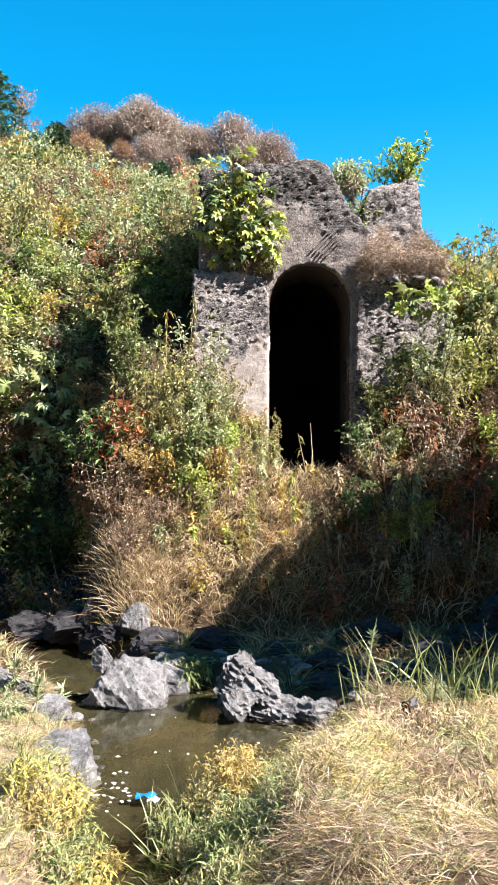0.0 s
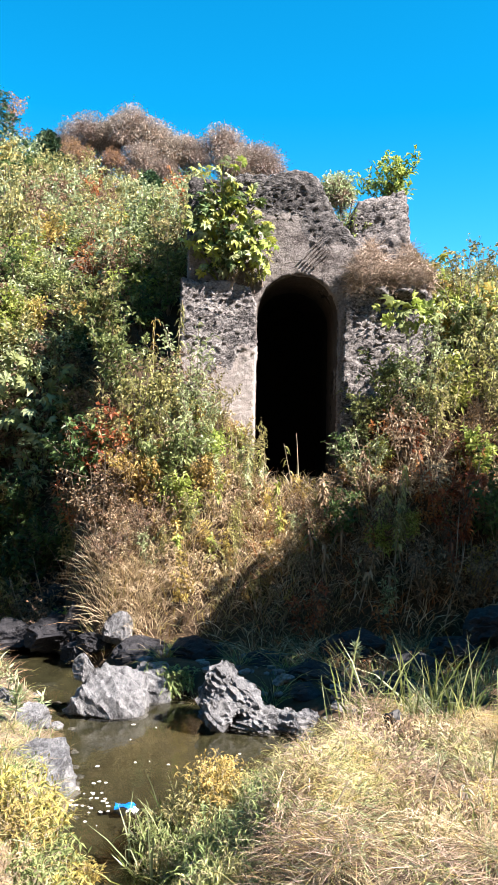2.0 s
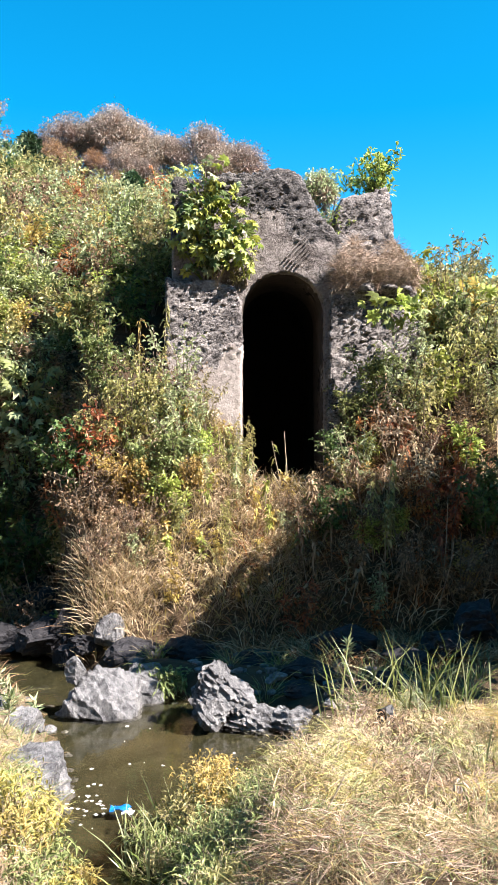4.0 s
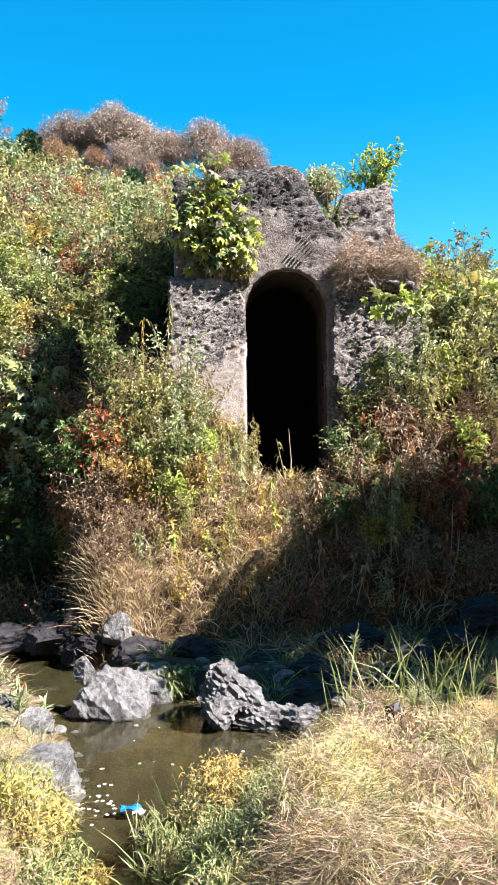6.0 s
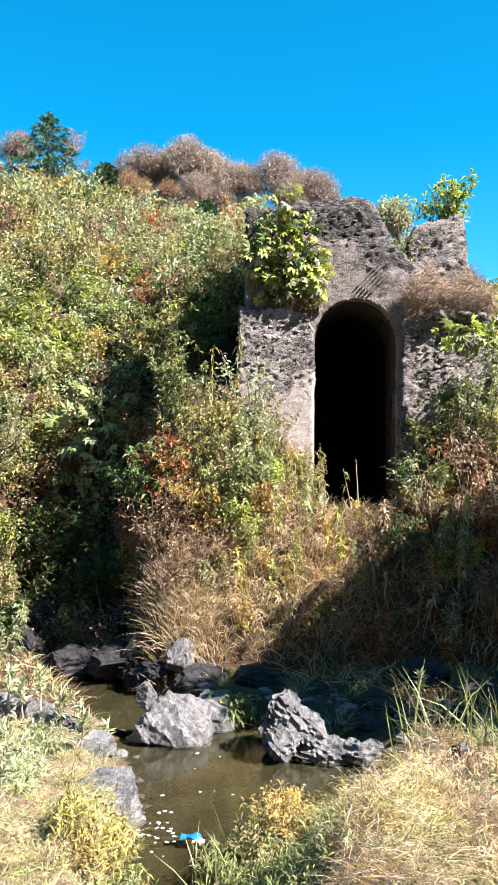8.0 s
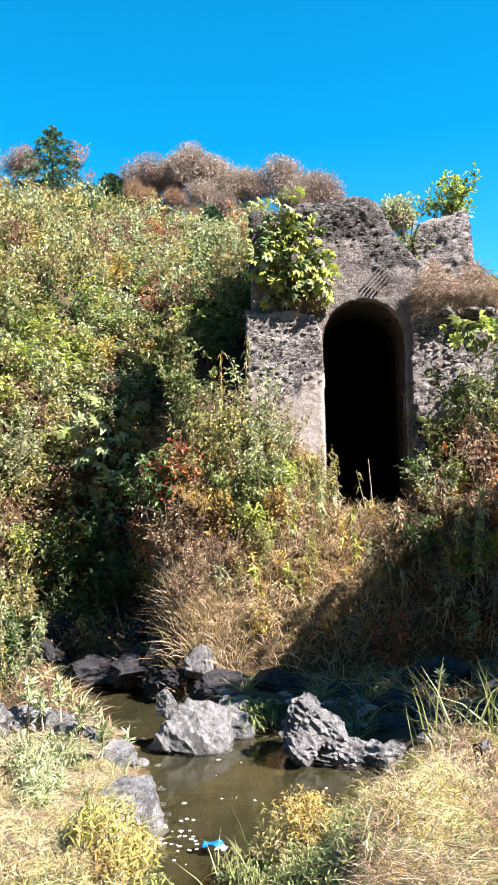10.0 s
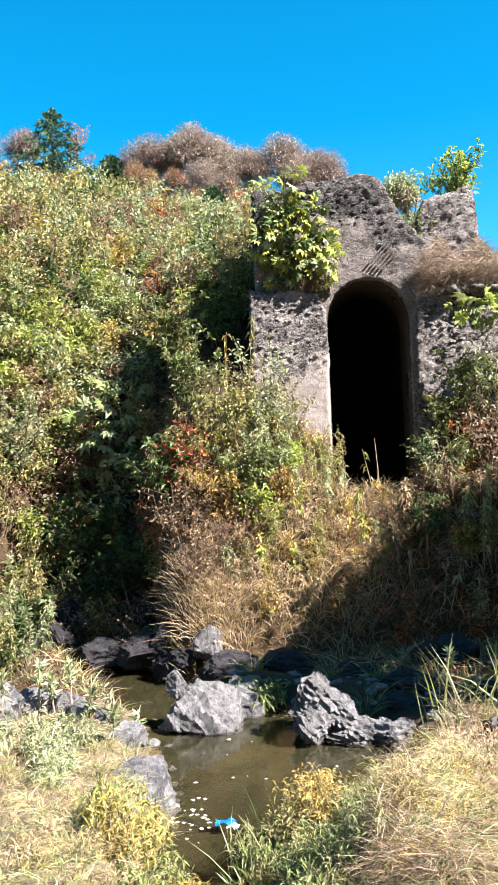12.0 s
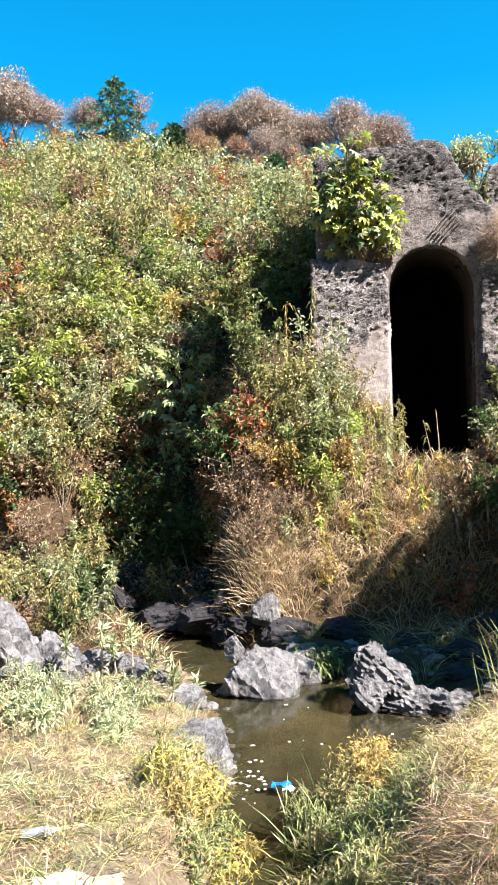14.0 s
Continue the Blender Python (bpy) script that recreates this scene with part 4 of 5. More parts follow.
for x, y, s in ((-2.3, 7.4, .8), (-2.6, 7.9, .9), (-3.1, 7.6, .9), (-2.9, 6.8, .8), (-3.4, 7.0, .8), (-2.2, 6.9, .6), (-3.6, 8.2, .9), (-2.4, 8.5, .7)):
    herb("bank_herb", "pale green herb in the bank's dry grass", x, y, s * 1.25, SAGE, seed=94, h=.45, r=.35, stems=14, twigs=4, count=430, L=.11, W=.022, thick=.005)

rb = np.random.default_rng(47)
for k in range(60):
    x, y = rb.uniform(-.1, 3.0), rb.uniform(4.6, 8.6)
    if x > .15 + .2 * (y - 4.6):
        herb("dry_herb%d" % (k % 3), ("withered brown herb in the dry grass", "straw-coloured herb in the dry grass", "olive herb in the dry grass")[k % 3], x, y, rb.uniform(.9, 1.5), (BROWN, BUFF, OLIVE)[k % 3],
             seed=95 + k % 3, h=.34, r=.24, stems=9, twigs=3, count=130, L=.075, W=.014, thick=.004)
for k in range(44):
    x, y = rb.uniform(-4.6, -1.6), rb.uniform(4.0, 8.8)
    herb("dry_herb%d" % (1 + k % 2), ("straw-coloured herb in the dry grass", "olive herb in the dry grass")[k % 2], x, y, rb.uniform(.5, 1.0), (BUFF, OLIVE)[k % 2])
for k, (x, y, lean) in enumerate(((.55, 5.6, .5), (.75, 5.9, -.5), (1.1, 5.2, .4), (1.6, 5.4, -.3), (.4, 5.1, .7))):
    stalk("bleached dead stalk bent over the dry grass", x, y, .5, 70 + k, 0, STRAW, lean=lean)

for k in range(14):
    x, y = rb.uniform(-2.1, -1.2), rb.uniform(4.0, 5.3)
    herb("dry_herb%d" % (1 + k % 2), ("straw-coloured herb in the dry grass", "olive herb in the dry grass")[k % 2], x, y, rb.uniform(.4, .8), (BUFF, OLIVE)[k % 2])
# pale sprigs that catch the light in the shade
for k, (x, y, h) in enumerate(((2.0, 12.7, .6), (2.2, 12.7, .7), (2.5, 12.9, .6), (2.9, 12.6, .5), (1.2, 12.9, .5), (3.2, 13.0, .7))):
    stalk("drooping yellow-green sprig in the shade", x, y, h, 130 + k, 30, OCHRE_LEAF if k % 3 else RUST, name="sprig", L=.13, W=.04, droop=.4)
for k in range(34):
    kind = k % 4
    x = rb.uniform(*((1.0, 1.8), (1.9, 2.7), (2.8, 3.9), (1.2, 4.2))[kind])
    y = rb.uniform(12.3, 13.4)
    stalk(("hanging deep green leafy shoot", "drooping yellow-green sprig in the shade", "russet-leaved shoot on the shaded slope", "withered leafy shoot on the shaded slope")[kind], x, y, rb.uniform(.5, 1.15), 160 + k,
          (60, 40, 46, 40)[kind], (GREEN if k < 12 else BROWN, OLIVE, RUST, BROWN)[kind], name="sprig", L=.14, W=.045, droop=.55, lean=rb.uniform(-.25, .25))
for k in range(9):
    stalk("bare grey branch in the shade", rb.uniform(2.6, 4.4), rb.uniform(12.2, 13.4), rb.uniform(.8, 1.4), 220 + k, 0, lean=rb.uniform(-.7, .7), name="bare_branch")

# ---- grass ----
def grass(name, label, mats, spots, L, W, bend, spread, rng, per, fan=1.0):
    """One field of grass: tufts at the spots, blades fanning out of each."""
    b = Buf()
    n = len(spots) * per
    c = np.repeat(spots, per, 0)
    a, q = rng.uniform(0, 6.28, n), np.sqrt(rng.random(n))
    off = np.stack([np.cos(a) * q, np.sin(a) * q, q * 0], -1)
    p = c + off * spread
    p[:, 2] = ground_height(p[:, 0], p[:, 1]) - .02
    d = (off * rng.uniform(.2, 1.1, (n, 1)) + rng.normal(0, .18, (n, 3))) * fan + [0, 0, 1]
    k = rng.integers(0, len(mats), n)
    for i in range(len(mats)):
        s = k == i
        if s.any():
            blades(b, p[s], d[s], L, W, rng, i, bend)
    return tagged(part(name, b, mats), label, "grass", kind="stuff")


def tussocks(name, label, mats, spot, L, W, rng, per, mound):
    """Matted grass: low mounds, from which blades hang and lie every way."""
    b = Buf()
    # tussocks stand together in hummocks with hollows between them
    wave = .5 + .5 * np.sin(4.3 * spot[:, 0] + 1.4 * np.sin(2.9 * spot[:, 1])) * np.sin(3.7 * spot[:, 1] + 1.1 * np.sin(3.1 * spot[:, 0]))
    stand = wave > (.24 if mound > .3 else 0)
    spot, wave = spot[stand], wave[stand]
    n = len(spot) * per
    a, q = rng.uniform(0, 6.28, n), rng.random(n) ** .6
    c = np.repeat(spot, per, 0)
    wide = np.repeat(rng.uniform(.12, .3, len(spot)), per)
    tall = np.repeat(mound * (.06 + .94 * smooth(wave * 1.25 - .12)) * rng.uniform(.5, 1, len(spot)), per)
    p = c + np.stack([np.cos(a) * q * wide, np.sin(a) * q * wide, q * 0], -1)
    p[:, 2] = ground_height(p[:, 0], p[:, 1]) + tall * (1 - q * q) * rng.uniform(.6, 1, n) - .01
    d = np.stack([np.cos(a) * q, np.sin(a) * q, np.full(n, .35)], -1) + rng.normal(0, .55, (n, 3))
    k = np.repeat(rng.integers(0, len(mats), len(spot)), per)
    k = np.where(rng.random(n) < .25, rng.integers(0, len(mats), n), k)
    for i in range(len(mats)):
        if (k == i).any():
            blades(b, p[k == i], d[k == i], L, W, rng, i, .7, 2)
    return tagged(part(name, b, mats), label, "grass", kind="stuff")


def spots(rng, n, x0, x1, y0, y1, keep):
    x, y = rng.uniform(x0, x1, n), rng.uniform(y0, y1, n)
    s = keep(x, y)
    return np.stack([x[s], y[s], ground_height(x[s], y[s])], -1)


rg = np.random.default_rng(21)
dry = lambda x, y: (stream_distance(x, y) > .12)
grass("slope_grass", "tangled dry straw-coloured grass on the steep slope", [PALE_STRAW, PALE_STRAW, BUFF, STRAW, GOLD, OLIVE], spots(rg, 420, -1.9, 1.6, 12.2, 14.7, lambda x, y: (y > slope_foot(x) - .1) & (y < 14.3 + .3 * (x < .3))), .34, .011, .6, .2, rg, 30)
grass("slope_tuft", "big dry straw tussock above the rocks", [PALE_STRAW, PALE_STRAW, BUFF], np.array([(-1.75, 12.65, 0), (-1.5, 12.5, 0), (-1.3, 12.7, 0), (-1.55, 12.85, 0), (-1.15, 12.5, 0), (-1.9, 12.9, 0)]), .4, .008, .7, .32, rg, 420, 1.0)
# blades darkened for the shade, with a few pale ones for contrast
grass("shaded_grass", "withered grass, its browns darkened for the slope's shade", [DARK_STRAW, DARK_STRAW, DARK_STRAW, PALE_STRAW, RUST], spots(rg, 520, .2, 4.6, 11.0, 14.0, lambda x, y: (y > 11.6) | (x > 1)), .42, .014, .8, .22, rg, 18)
grass("gully_grass", "tangled grass, part of it darkened for the shaded gully", [OLIVE, DARK_STRAW, SAGE, DARK_STRAW], spots(rg, 560, -6.8, -1.9, 10.7, 16.5, lambda x, y: stream_distance(x, y) > .1), .32, .015, .8, .22, rg, 16)
edge = lambda x, y: np.where((np.abs(x - 1.56) < .24) & (y > 6.9) & (y < 8.45), -1, x - (.05 + .2 * (y - 4.6)))
tussocks("near_grass", "bleached dry grass tussocks matted over the near bank", [BUFF, PALE_STRAW, VINE, OLIVE, GOLD, VINE, BROWN, BUFF, DARK_STRAW, SAGE], spots(rg, 420, -.4, 3.4, 4.0, 8.8, lambda x, y: dry(x, y) & (edge(x, y) > 0)), .17, .0035, rg, 280, .56)
grass("near_tufts", "loose tufts of straw-coloured grass on the near bank", [PALE_STRAW, STRAW, BLADE, OLIVE], spots(rg, 210, -.2, 3.4, 4.2, 8.8, lambda x, y: dry(x, y) & (edge(x, y) > .1)), .4, .0046, .7, .14, rg, 22)
grass("near_green_grass", "green and straw grass at the water's edge", [BLADE, OLIVE, STRAW, BLADE], spots(rg, 300, -.7, 1.1, 4.2, 8.3, lambda x, y: (stream_distance(x, y) > -.05) & (edge(x, y) < .15) & (x > -.75) & (x < 1.1)), .26, .008, .8, .13, rg, 36)
tussocks("left_bank_grass", "short bleached grass on the stream's bank", [BUFF, STRAW, SAGE, BUFF, OLIVE, BROWN], spots(rg, 520, -5.4, -1.1, 3.4, 10.0, lambda x, y: dry(x, y) & (x < -1.15)), .12, .0046, rg, 90, .16)
grass("left_bank_tufts", "small green and straw tufts on the stream's bank", [BLADE, SAGE, BUFF], spots(rg, 260, -5.2, -1.3, 3.6, 9.6, lambda x, y: dry(x, y) & (x < -1.4)), .22, .008, .8, .1, rg, 20)
grass("rock_grass", "green-yellow grass growing behind the rocks", [OLIVE, STRAW, BLADE], np.array([(.25, 10.2, 0), (.35, 10.1, 0), (.5, 10.3, 0), (1.3, 10.6, 0), (1.6, 10.4, 0), (1.8, 10.7, 0), (2.1, 10.4, 0), (-.3, 10.5, 0), (2.4, 10.2, 0), (2.7, 10.5, 0), (1.0, 10.9, 0), (.7, 11.2, 0), (1.2, 11.3, 0), (3.0, 10.2, 0), (2.2, 9.6, 0), (2.7, 9.5, 0), (1.5, 9.5, 0), (3.1, 9.2, 0), (1.9, 9.3, 0), (.1, 11.3, 0), (-.9, 11.6, 0)]), .34, .009, .8, .14, rg, 80)
grass("reeds", "tall green reed blades by the rocks", [BLADE, SAGE, GREEN], np.array([(2.0, 8.9, 0), (2.2, 8.7, 0), (1.85, 8.75, 0), (2.35, 8.9, 0), (2.1, 8.5, 0), (1.35, 8.75, 0), (1.5, 8.6, 0), (1.2, 8.9, 0), (2.5, 8.6, 0)]), .98, .019, .55, .2, rg, 15, .28)
grass("water_blades", "long green-grey blades rising out of the water's edge", [SAGE, SAGE, BLADE], np.array([(-.48, 7.1, 0), (-.38, 6.95, 0), (-.5, 6.75, 0), (-.3, 7.2, 0), (-.1, 7.4, 0), (-.6, 6.4, 0), (-.55, 6.1, 0), (-.4, 6.3, 0), (-.3, 6.6, 0)]), .58, .016, .4, .14, rg, 11, .7)
grass("green_sprays", "broad green blades among the dry grass", [BLADE, SAGE], np.array([(.9, 5.7, 0), (.6, 5.2, 0), (1.5, 5.1, 0), (1.9, 6.3, 0), (.5, 6.3, 0), (1.3, 6.8, 0), (2.2, 5.4, 0), (1.1, 7.6, 0)]), .42, .014, .7, .1, rg, 14, 1.1)

# ---- hillside scrub and the ridge ----
rh = np.random.default_rng(33)
low_kinds = [shrub_data(220 + i, 1.5, .9, 5, 5, 215, .17, .086, low=.1, simple_leaf=True, thick=.02, twig_wood=False) for i in range(4)]
kinds = [shrub_data(200 + i, 1.5, .85, 6, 6, 330, .142, .066, low=.1, simple_leaf=True, thick=.02, twig_wood=False) for i in range(6)]
scrub = Buf()
pts = []
for k in range(16000):
    y = 15.5 + 34 * rh.random() ** 1.3
    x = rh.uniform(-.62, .42) * (y + 3)
    if -1.4 < x < 3.6 and y < 21 or (x > -5.2 and x < -1 and y < 16.2) or (x > 3 and x < 5 and y < 16) or (y < 15.8 and x > -7):
        continue
    sep = .52 + .0115 * y
    if all((x - a) ** 2 + (y - c) ** 2 > sep * sep for a, c in pts):
        pts.append((x, y))
for x, y in pts:
    woods, leaf = kinds[rh.integers(6)] if y < 31 else low_kinds[rh.integers(4)]
    s = rh.uniform(.6, 1.15) * (1 + .006 * (y - 16))
    m = pose(x, y, ground_z(x, y), rh.uniform(-8, 8), rh.uniform(-8, 8), rh.uniform(0, 360)) @ Matrix.Diagonal((s, s, s * rh.uniform(.7, 1.2), 1))
    far = min(1, max(0, (y - 26) / 20))
    pr = np.array([.14, .05, .09, .3, .31, .05, .03, .05]) * np.array([1, 1, 1 - .5 * far, 1.3, 1.2, 1 - .4 * far, 1 + far, 1 + 2.2 * far])
    scrub.take(leaf, m, int(rh.choice(8, p=pr / pr.sum())))
    if y < 26:
        for wood in woods:
            scrub.take(wood, m, 8)
for k in range(700):
    y = rh.uniform(15.6, 25)
    x = rh.uniform(-.62, .42) * (y + 3)
    if k > 460:
        x, y = rh.uniform(-7.5, -4.6), rh.uniform(14.6, 19.5)
    elif -1.4 < x < 3.6 and y < 21 or (x > -5.2 and x < 5 and y < 16.2):
        continue
    s = rh.uniform(.35, .6)
    scrub.take(low_kinds[rh.integers(4)][1], pose(x, y, ground_z(x, y), 0, 0, rh.uniform(0, 360)) @ Matrix.Diagonal((s * 1.3, s * 1.3, s, 1)), int(rh.choice([0, 3, 4, 7, 2])))
tagged(part("hillside_scrub", scrub, LEAVES + [BARK]), "dense green, olive and golden scrub covering the hill", "scrub", kind="stuff")


def tree_data(seed, h, r, count, L, W, trunk=.3, limbs=14, thick=.09, lobes=0):
    rng = np.random.default_rng(seed)
    wood, leaf = Buf(), Buf()
    s = branch(rng, (0, 0, -.3), (rng.normal(0, .08), rng.normal(0, .08), 1), h * .8, 7, .15)
    tube(wood, s, thick, thick * .35, 7)
    P, D = [], []
    for i in range(limbs):
        q = (trunk + (1 - trunk) * (i + .5) / limbs) * 5.99
        k = int(q)
        b0 = s[k] + (s[k + 1] - s[k]) * (q - k)
        a = i * 2.4 + rng.uniform(-.4, .4)
        lim = branch(rng, b0, (math.cos(a), math.sin(a), rng.uniform(.1, .9)), r * rng.uniform(.7, 1.1) * (.75 if lobes else 1), 5, .3, .2)
        tube(wood, lim, thick * .35, thick * .08, 5)
        for j in range(7):
            c = rng.integers(1, 5)
            ta = rng.uniform(0, 6.28)
            tw = branch(rng, lim[c], (math.cos(ta), math.sin(ta), rng.uniform(-.1, 1)), r * rng.uniform(.25, .55), 4, .4)
            tube(wood, tw, thick * .1, thick * .03, 3)
            n = count // (limbs * 7)
            u = rng.random((n, 1)) * 2.99
            kk = u.astype(int)[:, 0]
            if lobes:
                continue
            P.append(tw[kk] + (tw[kk + 1] - tw[kk]) * (u - kk[:, None]) + rng.normal(0, r * .11, (n, 3)))
            D.append(rng.normal(0, 1, (n, 3)))
    if lobes:
        # rounded clumps of fine leaf that make up the crown
        for i in range(lobes):
            a, q = i * 2.4, math.sqrt((i + .5) / lobes)
            c = np.array([math.cos(a) * q * r * .58, math.sin(a) * q * r * .58, h * .58 + r * .85 * math.sqrt(1 - q * q) + rng.normal(0, .08) * r])
            n = count // lobes
            d = unit(rng.normal(0, 1, (n, 3)))
            size = r * rng.uniform(.32, .46)
            P.append(c + d * size * rng.uniform(.45, 1.05, (n, 1)))
            D.append(d + rng.normal(0, .6, (n, 3)))
            m = 110
            twig = unit(rng.normal(0, 1, (m, 3)) + [0, 0, .35])
            blades(leaf, c - [0, 0, size * .5] + twig * size * .2, twig, size * 1.15, .022, rng, 1, .1, 2)
    leaves(leaf, np.concatenate(P), np.concatenate(D), L, W, rng, simple_leaf=True)
    return wood, leaf


def tree(key, label, x, y, scale, mat, z=None, name="tree", **k):
    def make(ob):
        wood, leaf = tree_data(**k)
        part("trunk", wood, BARK, ob)
        part("crown", leaf, [mat, VINE], ob)
    return place(key, name, label, "tree", make, x, y, (ground_z(x, y) if z is None else z) - .1, (x * 97) % 360, scale)


def fir(label, x, y, h, seed):
    ob = thing("fir_tree", label, "tree")
    rng = np.random.default_rng(seed)
    wood, leaf = Buf(), Buf()
    tube(wood, [(0, 0, -.3), (.02, 0, h * .5), (0, .02, h)], h * .022, h * .003, 7)
    P, D = [], []
    for i in range(46):
        q = .2 + .8 * (i / 46)
        a = i * 2.4
        ln = h * .6 * (1 - q) ** .8 * rng.uniform(.7, 1.15) + .1
        bough = branch(rng, (0, 0, q * h), (math.cos(a), math.sin(a), .15), ln, 5, .12, -.2)
        tube(wood, bough, h * .005, h * .0015, 3)
        n = int(30 + 70 * (1 - q))
        u = rng.random((n, 1)) * 3.99
        k = u.astype(int)[:, 0]
        P.append(bough[k] + (bough[k + 1] - bough[k]) * (u - k[:, None]) + rng.normal(0, .04, (n, 3)))
        D.append(unit(bough[-1] - bough[0]) + rng.normal(0, .6, (n, 3)) - [0, 0, .15])
    leaves(leaf, np.concatenate(P), np.concatenate(D), .27, .06, rng, simple_leaf=True)
    part("trunk", wood, BARK, ob)
    part("crown", leaf, NEEDLE, ob)
    ob.matrix_basis = pose(x, y, ground_z(x, y))
    return ob


fir("dark green fir on the hill's ridge", -12.2, 42.0, 4.1, 5)
fir("small dark fir among the hillside scrub", -9.2, 41.5, 2.2, 6)
fir("young fir on the upper slope", -4.2, 41.0, 2.0, 7)
BARE = dict(seed=301, h=3.9, r=1.7, count=2300, L=.15, W=.085, trunk=.15, limbs=14, thick=.07, lobes=11)
TALL = dict(seed=302, h=5.0, r=1.75, count=3000, L=.14, W=.08, trunk=.35, limbs=14, thick=.075, lobes=14)
for x, y, s in ((-8.1, 45.2, .86), (-7.2, 45.6, .8), (-9.2, 45.6, .6), (-19.3, 45.5, 1.17), (-18.4, 45.2, .99), (-17.0, 45, .81), (-20.8, 45, 1.08), (-14.6, 44.8, .75)):
    tree("bare", "rounded russet-brown tree, half bare, on the ridge", x, y, s, RUSSET, **BARE)
for x, y, s in ((-5.6, 45.0, .98), (-4.4, 45.2, .98), (-3.2, 44.8, .9), (-2.5, 44.6, .74), (-6.6, 45.3, .8), (-.8, 45.0, .97), (.3, 44.9, .86), (1.2, 45.0, .92), (-5.0, 44.0, .7), (-3.8, 44.0, .62), (-.2, 44.2, .7)):
    tree("tall", "pale half-bare tree with a rounded twiggy crown", x, y, s, RUSSET, **TALL)
for x, y, s in ((-8.4, 43.2, .52), (-7.6, 42.8, .46), (-6.3, 43.2, .5), (-5.2, 43.0, .42)):
    tree("orange", "orange-brown bushy tree below the ridge", x, y, s, TAWNY, **dict(BARE, seed=304))
for x, y, s in ((-9.6, 43.6, .55), (-4.4, 43.2, .55), (-2.6, 42.8, .52), (-3.4, 43.4, .5), (9.0, 44.5, .7), (10.4, 45, .68), (12.0, 44.6, .66), (13.6, 45, .66), (7.8, 44.5, .7), (4.6, 45, .6)):
    tree("olive", "olive-green bushy tree on the ridge", x, y, s, OLIVE, **dict(BARE, seed=306, L=.17, W=.1))
tree("thin", "slender nearly leafless tree on the ridge", -11.2, 43.5, 1.0, RUST, name="tree", seed=303, h=4.4, r=.8, count=800, L=.11, W=.06, trunk=.4, limbs=12, thick=.05)
tree("notch", "small rounded grey-green bushy tree on the wall's broken top", 1.97, 17.4, 1.0, SAGE, z=6.8, name="tree", seed=307, h=2.2, r=.56, count=2000, L=.085, W=.035, trunk=.2, limbs=9, thick=.03, lobes=9)
# unseen tree added beside the stream to throw shade across the slope
tree("shade", "unseen leafy tree added to cast shade on the slope", 7.3, 10.5, 1.0, DEEP, name="tree", seed=305, h=10.4, r=1.75, count=12500, L=.32, W=.2, trunk=.1, limbs=28, thick=.2)

# second unseen tree, added so that shade falls along the slope's foot
tree("slender", "unseen slender tree added to shade the rocks below the slope", 5.5, 8.55, 1.0, GREEN, name="tree", seed=308, h=8.6, r=.75, count=4000, L=.3, W=.19, trunk=.45, limbs=22, thick=.1)

# ---- small things ----
def scrap(name, label, category, mat, x, y, z, sx, sy, seed, turn=0):
    """A crumpled sheet."""
    rng = np.random.default_rng(seed)
    n = 15
    u, w = np.meshgrid(np.linspace(-1, 1, n), np.linspace(-1, 1, n))
    h = rng.normal(0, .06, (n, n)) + .3 * np.sin(u * 4 + seed + w * 2) * np.cos(w * 3 + u)
    v = np.stack([u * sx * .5 + rng.normal(0, .015, (n, n)) * sx, w * sy * .5 + rng.normal(0, .015, (n, n)) * sy, h * min(sx, sy) * .5 + .015], -1).reshape(-1, 3)
    i = (np.arange(n - 1)[:, None] * n + np.arange(n - 1)).reshape(-1)
    f = np.stack([i, i + 1, i + n + 1, i + n], -1)
    b = Buf()
    b.add(v, f)
    b.add(v - [0, 0, .004], f[:, ::-1])
    ob = part(name, b, mat, shade=True)
    ob.matrix_basis = pose(x, y, z, 0, 0, turn)
    return tagged(ob, label, category)


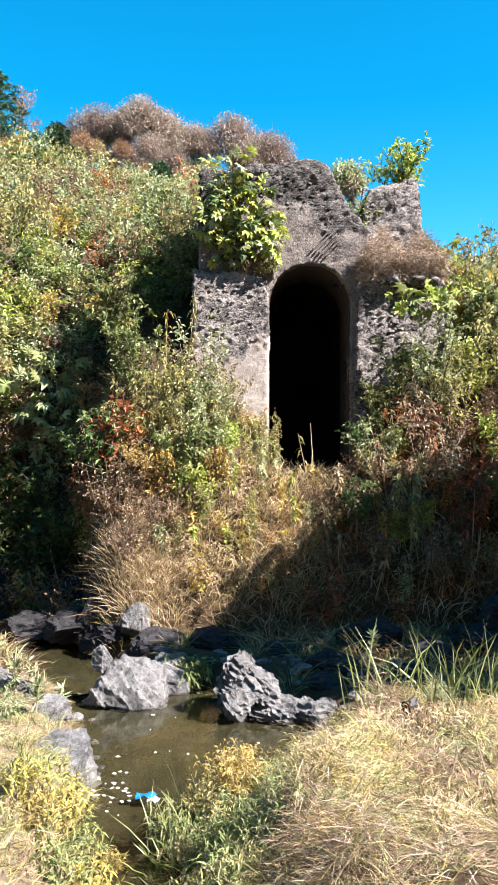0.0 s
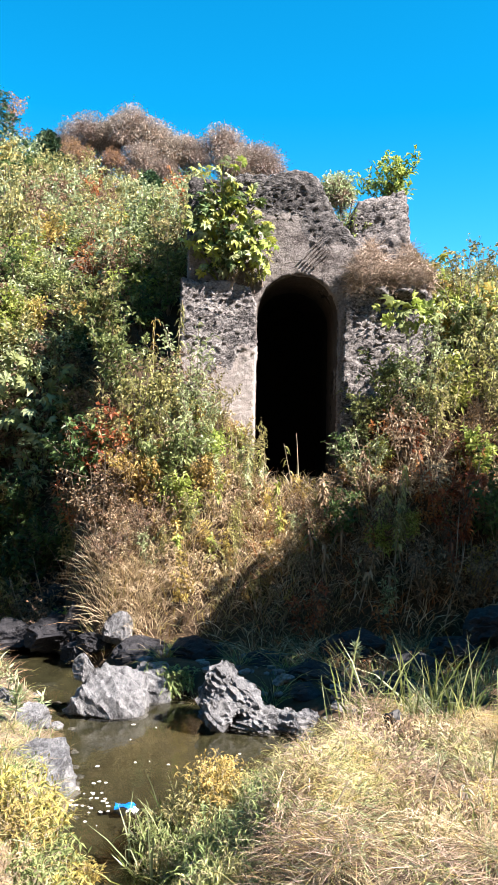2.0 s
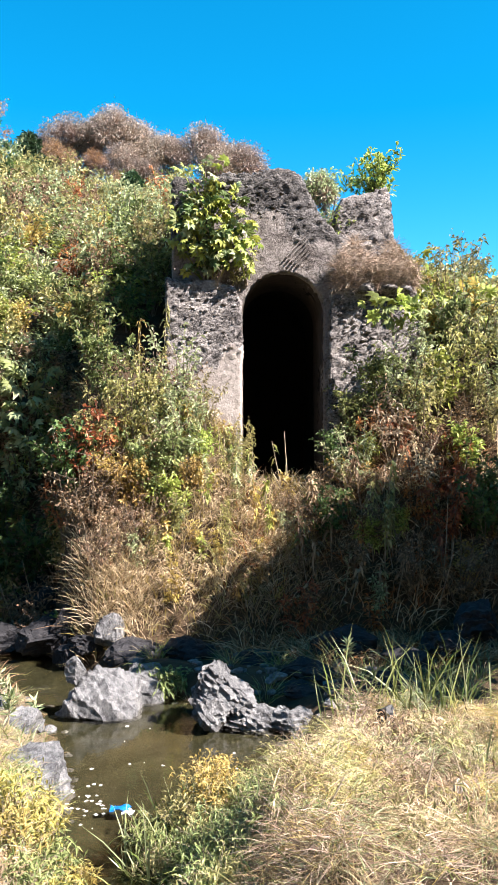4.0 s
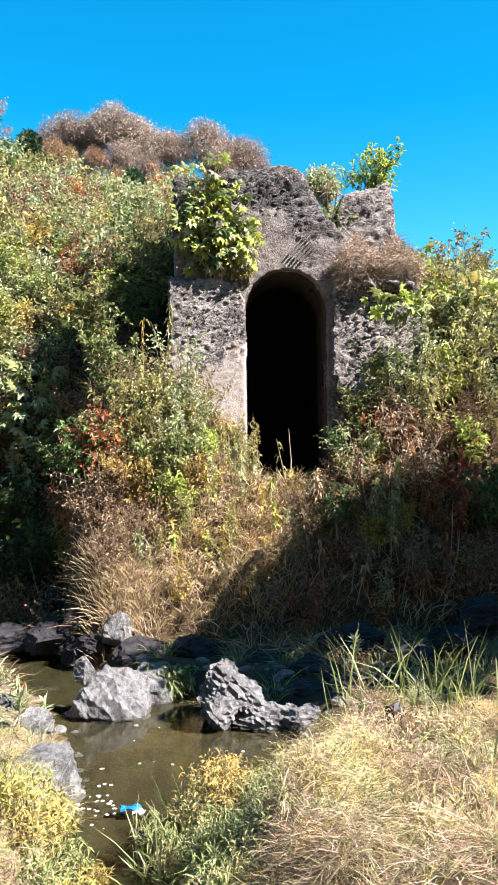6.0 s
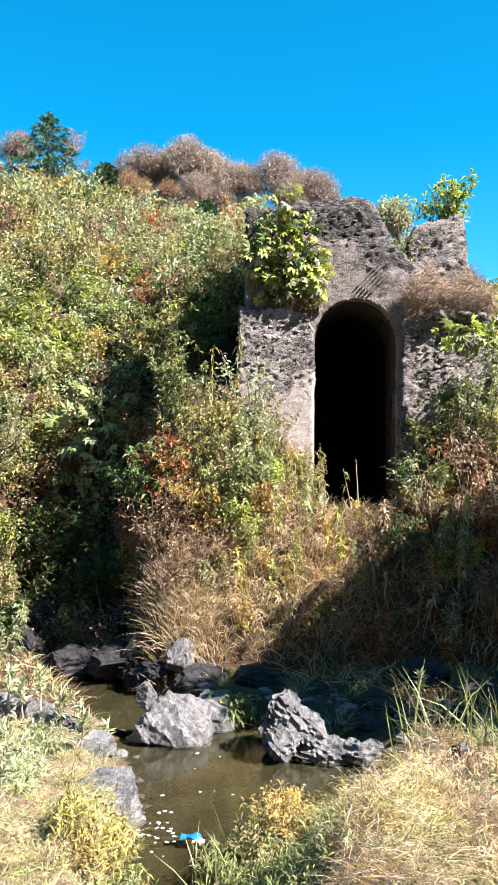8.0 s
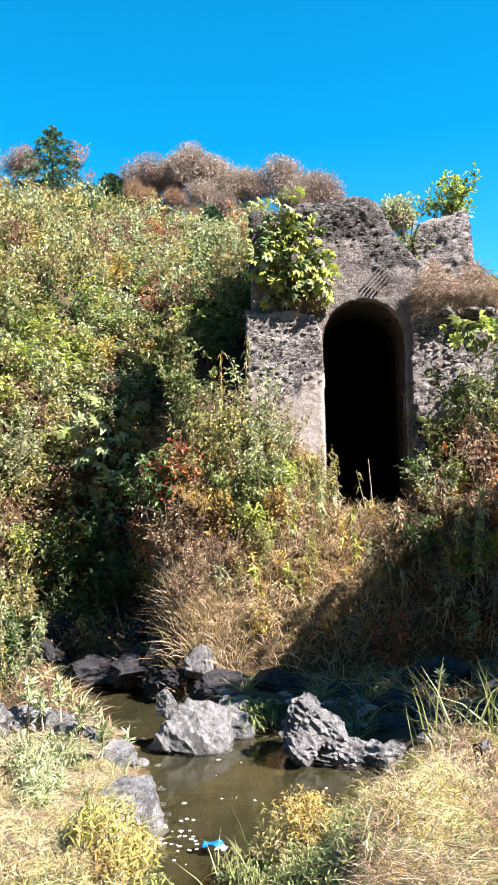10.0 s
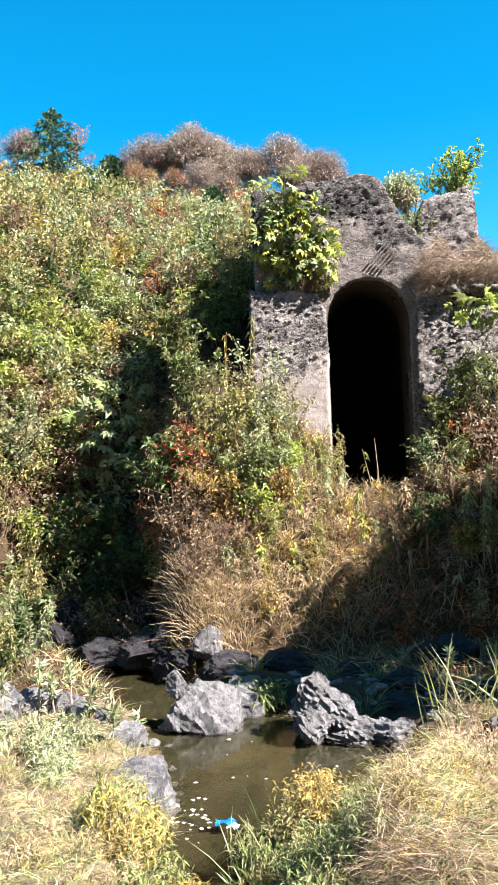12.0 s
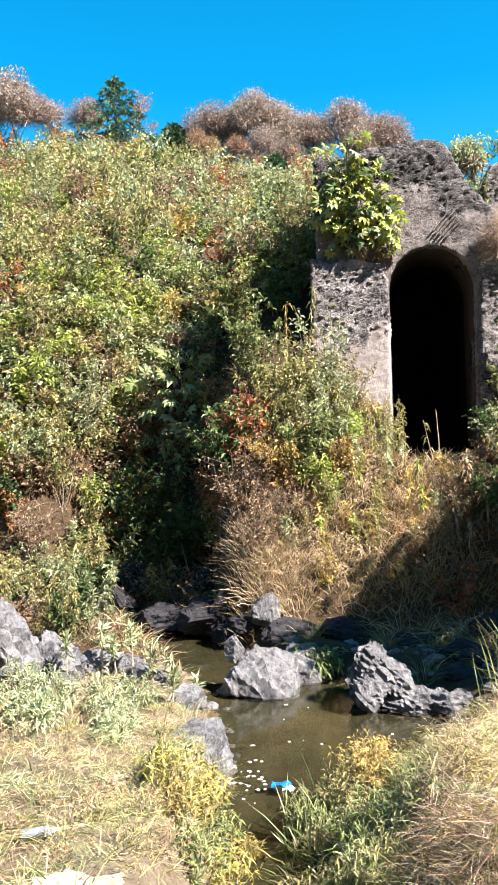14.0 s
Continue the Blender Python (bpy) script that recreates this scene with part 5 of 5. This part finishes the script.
scrap("wrapper", "crumpled bright blue plastic wrapper in the water", "litter", simple("blue_plastic", (.004, .13, .5), .35), -.87, 7.3, .01, .17, .1, 1)
scrap("wrapper_corner", "torn white plastic scrap beside the wrapper", "litter", simple("white_plastic", (.7, .72, .74), .4), -.8, 7.25, .0, .1, .08, 2)
scrap("red_leaf", "reddish fallen leaf litter on the dark slope", "litter", simple("dull_red", (.42, .16, .12), .7), -3.3, 14.7, ground_z(-3.3, 14.7) + .12, .36, .12, 3)
scrap("pale_bag", "pale cream plastic sack lying in the grass", "litter", simple("cream_sack", (.3, .26, .18), .7), -1.42, 3.85, ground_z(-1.42, 3.85) + .02, .42, .16, 4, 10)
bottle = thing("plastic_bottle", "scuffed pale plastic bottle lying in the grass", "bottle")
b = Buf()
tube(b, [(-.1, 0, 0), (-.09, 0, 0), (-.02, 0, .002), (.04, 0, 0)], .031, .031, 12)
tube(b, [(.04, 0, 0), (.06, 0, 0), (.085, 0, 0)], .031, .013, 12)
part("body", b, simple("clear_scuffed_plastic", (.14, .16, .18), .25), bottle, shade=True)
b = Buf()
tube(b, [(.082, 0, 0), (.1, 0, 0), (.101, 0, 0)], .015, .014, 10)
part("cap", b, simple("pale_cap", (.2, .21, .23), .4), bottle, "small pale screw cap", shade=True)
bottle.matrix_basis = pose(-1.87, 4.5, ground_z(-1.87, 4.5) + .045, 0, 0, 25)
boulder("burnt_stump", "small charred black lump in the grass", 97, 1.52, 8.2, .5, (.1, .09, .12), simple("char", (.01, .01, .01), .6), 0, detail=3, rough=.2)
boulder("stone", "pale buff stone in the dry grass", 98, 1.7, 8.05, .38, (.17, .12, .12), BANK, 0, detail=3)
boulder("stone", "small white stone in the dry grass", 99, 1.53, 5.7, .78, (.04, .04, .08), PLASTER, 0, detail=3)
b = Buf()
rf = np.random.default_rng(8)
for k in range(62):
    x, y = (rf.uniform(-1.6, -1.0), rf.uniform(6.9, 7.9)) if k < 50 else (rf.uniform(-1.5, .2), rf.uniform(7, 9.6))
    if float(stream_distance(np.array([x]), np.array([y]))[0]) > .05:
        continue
    s = rf.uniform(.006, .026)
    a = np.arange(8) * math.pi / 4
    rr = s * rf.uniform(.7, 1.3, 8)
    v = np.concatenate([[[x, y, .012]], np.stack([x + rr * np.cos(a), y + rr * .8 * np.sin(a), np.full(8, .004)], -1)])
    b.add(v, [[0, 1 + j, 1 + (j + 1) % 8] for j in range(8)])
tagged(part("foam", b, simple("white_foam", (.5, .5, .47), .6)), "white foam flecks drifting on the pool", "foam", kind="stuff")
